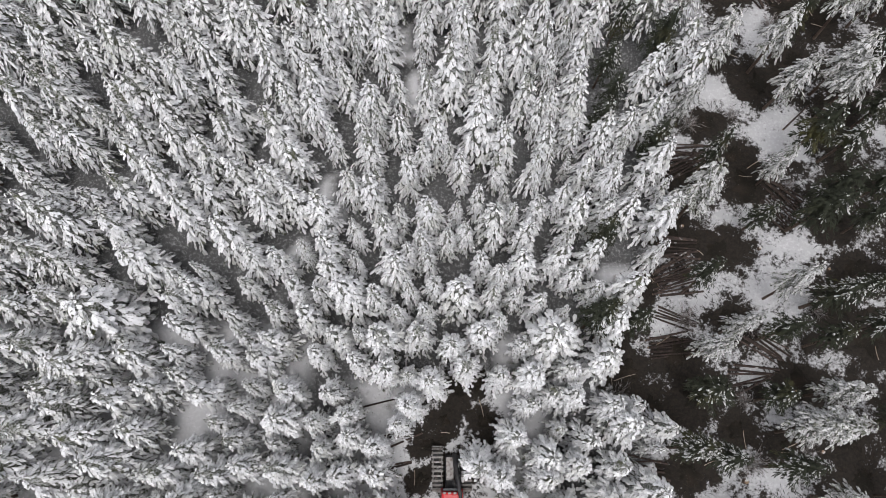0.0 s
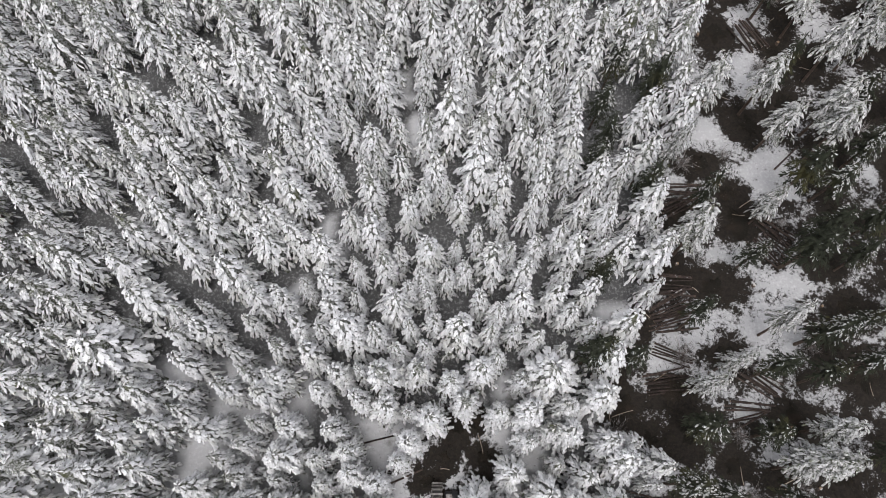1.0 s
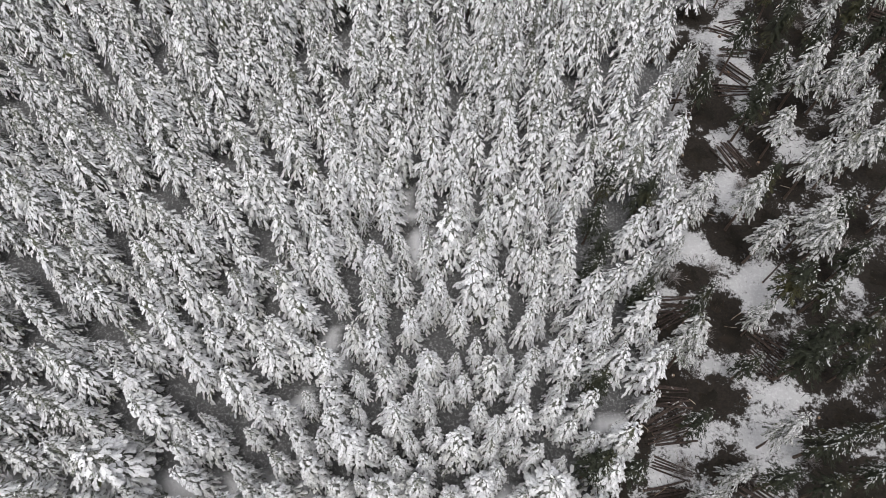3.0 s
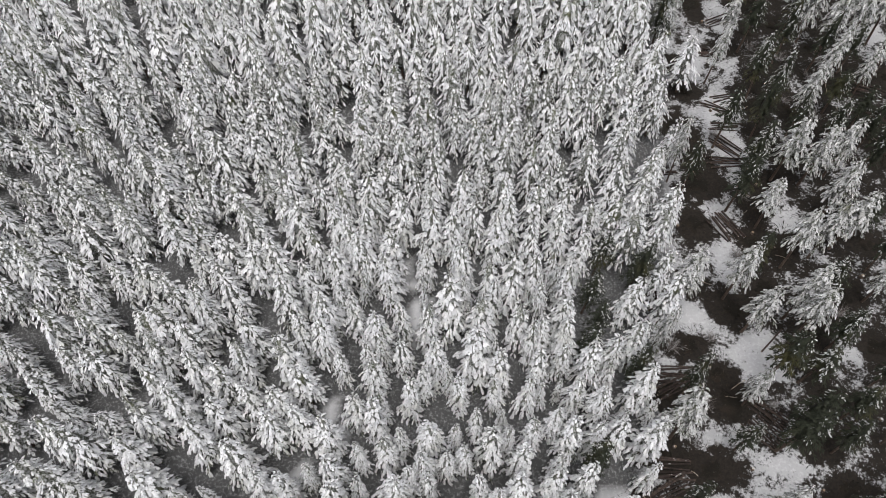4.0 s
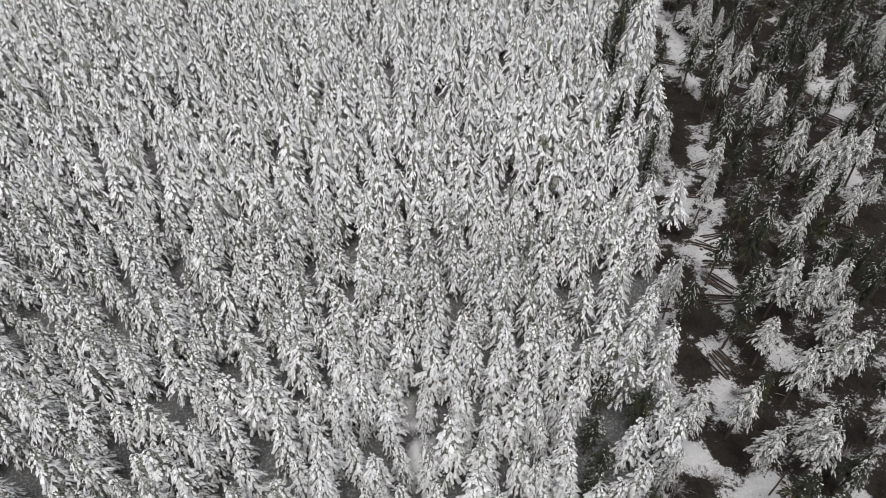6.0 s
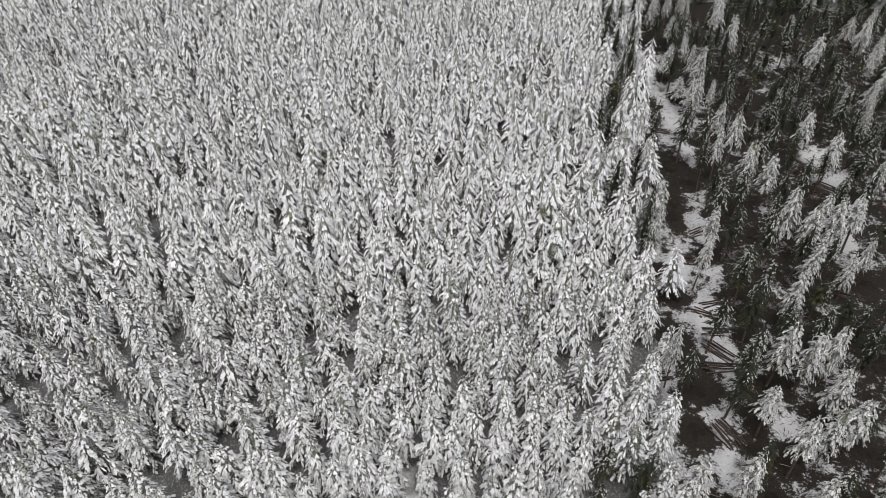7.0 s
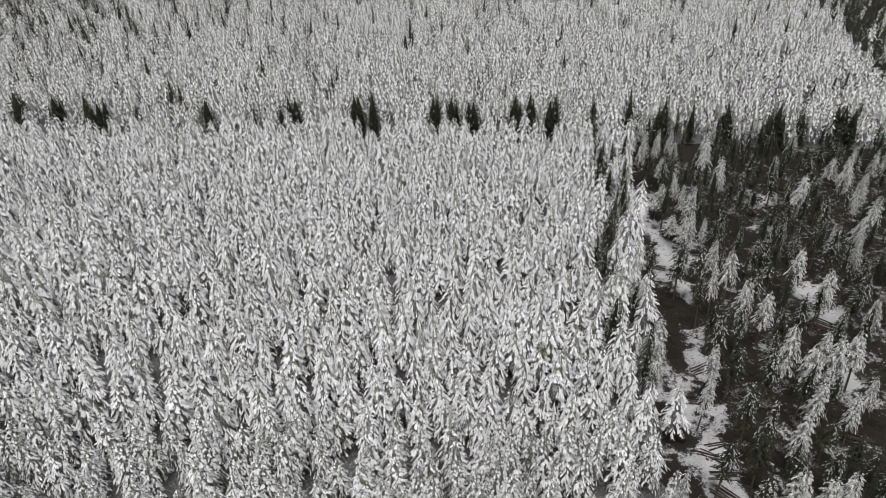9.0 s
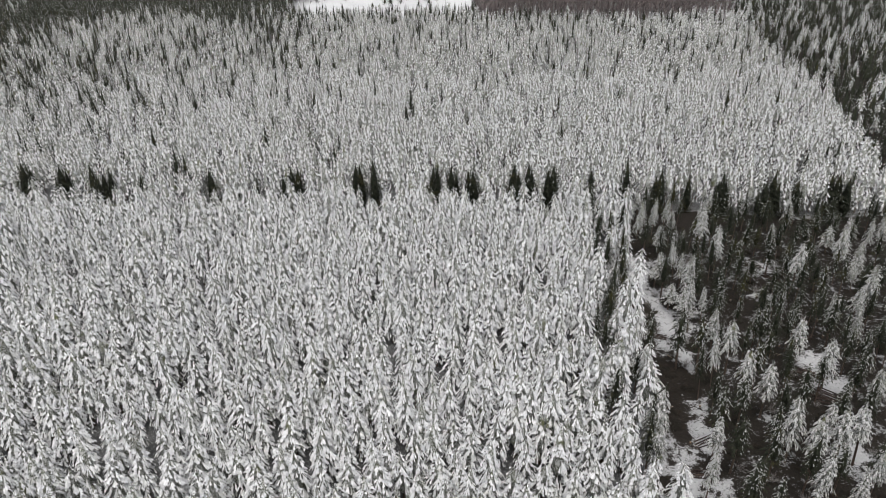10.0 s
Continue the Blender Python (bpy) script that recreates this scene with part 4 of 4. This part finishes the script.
for x, y, turn, count in PILES:
    log_pile(x, y, turn, count, rng)


# ---------------------------------------------------------------- undergrowth, sticks and stumps
def shrub_model(seed):
    """A bare frosted bush: many thin arching twigs from one root."""
    g = np.random.default_rng(seed)
    twigs = Soup()
    for _ in range(70):
        a, L = g.uniform(0, 6.28), g.uniform(0.35, 1.0)
        out = np.array((math.cos(a), math.sin(a), 0.0))
        side = np.array((-out[1], out[0], 0.0))
        lean = g.uniform(0.3, 1.2)
        p0 = out * g.uniform(0, 0.12)
        p1 = p0 + out * L * 0.5 * lean + np.array((0, 0, L * 0.75))
        p2 = p0 + out * L * lean + side * g.normal(0, 0.15) + np.array((0, 0, L * (0.8 if lean > 0.8 else 1.25)))
        w = side * 0.011
        twigs.add([p0 - w, p0 + w, p1 + w, p1 - w, p2], [(0, 1, 2), (0, 2, 3), (3, 2, 4)])
        for k in range(2):
            q0 = p1 + (p2 - p1) * g.uniform(0, 0.6)
            q1 = q0 + np.array((g.normal(0, 0.16), g.normal(0, 0.16), g.uniform(0.02, 0.2)))
            twigs.add([q0 - w, q0 + w, q1], [(0, 1, 2)])
    v, f = twigs.arrays()
    ob = new("shrub", mesh_of("shrub", [(v, f, FROST, False)]))
    return tagged(ob, "bare frosted shrub with thin grey twigs in the snow", "shrub")


shrubs = [shrub_model(900 + i) for i in range(5)]
shrub_places = scatter(41, 9, 64, -6, 104, 2.7, lambda x, y: stand(x, y) == "thinned" and x > line_at(EDGE, y) + 0.8 and x < 30 + 0.6 * max(0, y))
for i, (x, y) in enumerate(shrub_places[:90]):
    s = rng.uniform(0.6, 1.3)
    plant(shrubs[i % 5], pose(x, y, ground_z(x, y) - 0.03, 0, 0, rng.uniform(0, 360)) @ Matrix.Diagonal((s * rng.uniform(0.9, 1.4), s * rng.uniform(0.9, 1.4), s * 0.8, 1)), "undergrowth")

stick_mesh = log_mesh(850, 1.0, 0.022)
stick_mesh.name = "broken_stick"
stick_mesh.materials[0] = PALE
for a, b, p, q in MATS + WILD_MATS[:60]:
    for k in range(int(rng.integers(0, 3))):
        x, y = a + rng.uniform(-0.8, 0.8) * p, b + rng.uniform(-0.8, 0.8) * q
        ob = new("broken_stick", stick_mesh)
        L = rng.uniform(0.5, 1.5)
        ob.matrix_basis = pose(x, y, ground_z(x, y) + 0.16, 0, rng.uniform(-6, 6), rng.uniform(0, 360)) @ Matrix.Diagonal((L, 1, 1, 1))
        tagged(ob, "pale broken stick lying on dark brush", "stick", "broken sticks")


def stump_model(seed):
    """A low cut stump with a pale top and flared foot."""
    g = np.random.default_rng(seed)
    n = 11
    ob = new("stump")
    wood = Soup()
    v, f = [], []
    for z, r in ((-0.05, 0.17), (0.08, 0.125), (0.24, 0.11)):
        for j in range(n):
            a = 2 * math.pi * j / n
            k = r * (1 + (0.16 if z < 0 else 0.05) * math.sin(3 * a + seed) + g.normal(0, 0.03))
            v.append((k * math.cos(a), k * math.sin(a), z))
    for i in range(2):
        for j in range(n):
            k = (j + 1) % n
            f += [(i * n + j, i * n + k, i * n + n + k), (i * n + j, i * n + n + k, i * n + n + j)]
    wood.add(v, f)
    top = Soup()
    top.add([(0, 0, 0.245)] + [tuple(np.array(v[2 * n + j])) for j in range(n)], [(0, 1 + j, 1 + (j + 1) % n) for j in range(n)])
    part("bark", mesh_of("bark", [(*wood.arrays(), BARK, True)]), None, ob)
    part("cut_top", mesh_of("cut_top", [(*top.arrays(), ENDS, False)]), None, ob, "pale sawn wood")
    return tagged(ob, "fresh low tree stump with a pale sawn top", "stump")


stumps = [stump_model(950 + i) for i in range(3)]
for i, (x, y) in enumerate(scatter(43, 9, 64, -5, 104, 3.7, lambda x, y: stand(x, y) == "thinned" and x < 30 + 0.6 * max(0, y))[:60]):
    s = rng.uniform(0.7, 1.2)
    plant(stumps[i % 3], pose(x, y, ground_z(x, y), 0, 0, rng.uniform(0, 360)) @ Matrix.Diagonal((s, s, s, 1)), "stumps of the thinned stand")


# ---------------------------------------------------------------- harvester
def box_bm(bm, x0, x1, y0, y1, z0, z1, bevel=0.04, taper=(0, 0, 0, 0)):
    """A bevelled box; taper pulls its top in at -x, +x, -y, +y."""
    q = [bm.verts.new(c) for c in ((x0, y0, z0), (x1, y0, z0), (x1, y1, z0), (x0, y1, z0),
                                   (x0 + taper[0], y0 + taper[2], z1), (x1 - taper[1], y0 + taper[2], z1), (x1 - taper[1], y1 - taper[3], z1), (x0 + taper[0], y1 - taper[3], z1))]
    faces = [bm.faces.new([q[i] for i in f]) for f in ((3, 2, 1, 0), (4, 5, 6, 7), (0, 1, 5, 4), (1, 2, 6, 5), (2, 3, 7, 6), (3, 0, 4, 7))]
    if bevel:
        edges = list({e for f in faces for e in f.edges})
        bmesh.ops.bevel(bm, geom=edges, offset=bevel, segments=2, affect='EDGES', profile=0.6)


def box_part(name, mat, parent, *dims, label="", **kw):
    bm = bmesh.new()
    box_bm(bm, *dims, **kw)
    return part(name, bm, mat, parent, label)


def rod_part(name, mat, parent, a, b, r, sides=14, label=""):
    a, b = Vector(a), Vector(b)
    bm = bmesh.new()
    bmesh.ops.create_cone(bm, cap_ends=True, segments=sides, radius1=r, radius2=r, depth=(b - a).length,
                          matrix=Matrix.Translation((a + b) / 2) @ (b - a).to_track_quat("Z", "Y").to_matrix().to_4x4())
    ob = part(name, bm, mat, parent, label)
    for f in ob.data.polygons:
        f.use_smooth = len(f.vertices) == 4
    return ob


def wheel_bm(x0, x1, y, z, r):
    """A tyre turned about the x axis, with rounded shoulders."""
    bm = bmesh.new()
    n, prof = 28, ((x0 + 0.06, r * 0.5), (x0, r * 0.72), (x0 + 0.03, r * 0.93), (x0 + 0.12, r), (x1 - 0.12, r), (x1 - 0.03, r * 0.93), (x1, r * 0.72), (x1 - 0.06, r * 0.5))
    rings = [[bm.verts.new((px, y + pr * math.cos(2 * math.pi * i / n), z + pr * math.sin(2 * math.pi * i / n))) for i in range(n)] for px, pr in prof]
    for a, b in zip(rings, rings[1:]):
        for i in range(n):
            bm.faces.new((a[i], a[(i + 1) % n], b[(i + 1) % n], b[i]))
    bm.faces.new(rings[0])
    bm.faces.new(rings[-1][::-1])
    return bm


def bogie(parent, x0, x1, y0, y1):
    """Two wheels in a steel track made of cross plates on side links."""
    r, zc = 0.52, 0.56
    track = new("bogie_track")
    track.parent = parent
    tagged(track, "worn steel track plates round twin wheels")
    ya, yb = y0 + r + 0.06, y1 - r - 0.06
    for y in (ya, yb):
        part("wheel", wheel_bm(x0 + 0.06, x1 - 0.06, y, zc, r), RUBBER, track)
    run, arc = yb - ya, math.pi * (r + 0.05)
    total = 2 * run + 2 * arc
    count = 24
    R = r + 0.05
    plate = bmesh.new()
    box_bm(plate, x0 + 0.01, x1 - 0.01, -0.055, 0.055, -0.012, 0.02, bevel=0.008)
    box_bm(plate, x0 + 0.05, x1 - 0.05, -0.012, 0.012, 0.015, 0.07, bevel=0.005)
    me = bpy.data.meshes.new("plate")
    plate.to_mesh(me)
    plate.free()
    me.materials.append(STEEL)
    for i in range(count):
        d = total * i / count
        if d < run:
            y, z, t = ya + d, zc + R, 0
        elif d < run + arc:
            a = (d - run) / R
            y, z, t = yb + R * math.sin(a), zc + R * math.cos(a), -math.degrees(a)
        elif d < 2 * run + arc:
            y, z, t = yb - (d - run - arc), zc - R, 180
        else:
            a = (d - 2 * run - arc) / R
            y, z, t = ya - R * math.sin(a), zc - R * math.cos(a), 180 - math.degrees(a)
        ob = new("plate", me)
        ob.parent = track
        ob.matrix_basis = pose(0, y, z, t, 0, 0)
    for x in (x0 + 0.1, x1 - 0.1):
        for z in (zc + R - 0.03, zc - R + 0.03):
            rod_part("link", STEEL, track, (x, ya, z), (x, yb, z), 0.03, 8)
    return track


def harvester():
    """A red forest harvester standing in its strip road, seen from above at its front."""
    ob = new("harvester")
    ob.matrix_basis = pose(0.52, -2.0, ground_z(0.7, -2.0) + 0.02, 0, 0, 0)
    tagged(ob, "red forestry harvester with steel-tracked wheels on brown slash", "harvester")
    bogie(ob, -1.20, -0.50, -0.35, 2.15)
    bogie(ob, 0.50, 1.20, -0.35, 2.15)
    box_part("front_frame", BLACK, ob, -0.42, 0.42, -0.4, 1.7, 0.55, 1.05, bevel=0.06, taper=(0.05, 0.05, 0, 0.25))
    box_part("frame_cover", STEEL, ob, -0.34, 0.12, 0.25, 1.55, 1.05, 1.22, bevel=0.05, label="grey snow-dusted cover plate")
    rod_part("axle", BLACK, ob, (-0.5, 0.9, 0.6), (0.5, 0.9, 0.6), 0.14)
    rod_part("crane_base", BLACK, ob, (0.28, 0.1, 1.0), (0.28, 0.1, 1.9), 0.24)
    crane = rod_part("boom", BLACK, ob, (0.30, 0.1, 1.95), (0.12, 1.75, 2.9), 0.13)
    rod_part("jib", BLACK, ob, (0.12, 1.75, 2.9), (0.50, -0.9, 3.25), 0.10)
    rod_part("lift_cylinder", STEEL, crane, (0.30, 0.55, 1.45), (0.20, 1.2, 2.5), 0.06, 10)
    for dx in (-0.10, 0.0, 0.10):
        rod_part("hose", BLACK, crane, (0.42 + dx, 0.0, 2.1), (0.25 + dx, 1.6, 2.95), 0.025, 8)
    cab = box_part("cab", RED, ob, -0.66, 0.66, -2.2, -0.15, 0.9, 2.75, bevel=0.12, taper=(0.06, 0.06, 0.05, 0.18))
    box_part("windscreen", GLASS, cab, -0.52, 0.52, -0.27, -0.13, 1.25, 2.3, bevel=0.02, label="dark tinted windscreen")
    box_part("roof_hatch", RED, cab, -0.42, 0.42, -1.95, -1.0, 2.75, 2.83, bevel=0.03)
    for x in (-0.45, -0.15, 0.15, 0.45):
        box_part("work_lamp", STEEL, cab, x - 0.09, x + 0.09, -0.42, -0.30, 2.74, 2.90, bevel=0.02)
    rod_part("joint", BLACK, ob, (0, -2.45, 0.5), (0, -2.45, 1.1), 0.25)
    hood = box_part("engine_hood", RED, ob, -0.85, 0.85, -5.0, -2.7, 0.9, 2.1, bevel=0.14, taper=(0.1, 0.1, 0.2, 0.05))
    box_part("grille", BLACK, hood, -0.6, 0.6, -4.4, -3.6, 2.095, 2.13, bevel=0.01)
    rod_part("exhaust", STEEL, hood, (0.7, -3.0, 2.0), (0.7, -3.0, 2.5), 0.07)
    box_part("rear_frame", BLACK, ob, -0.5, 0.5, -4.9, -2.5, 0.5, 0.92, bevel=0.05)
    for x0, x1 in ((-1.2, -0.5), (0.5, 1.2)):
        part("rear_wheel", wheel_bm(x0, x1, -3.9, 0.7, 0.7), RUBBER, ob)
    return ob


harvester()
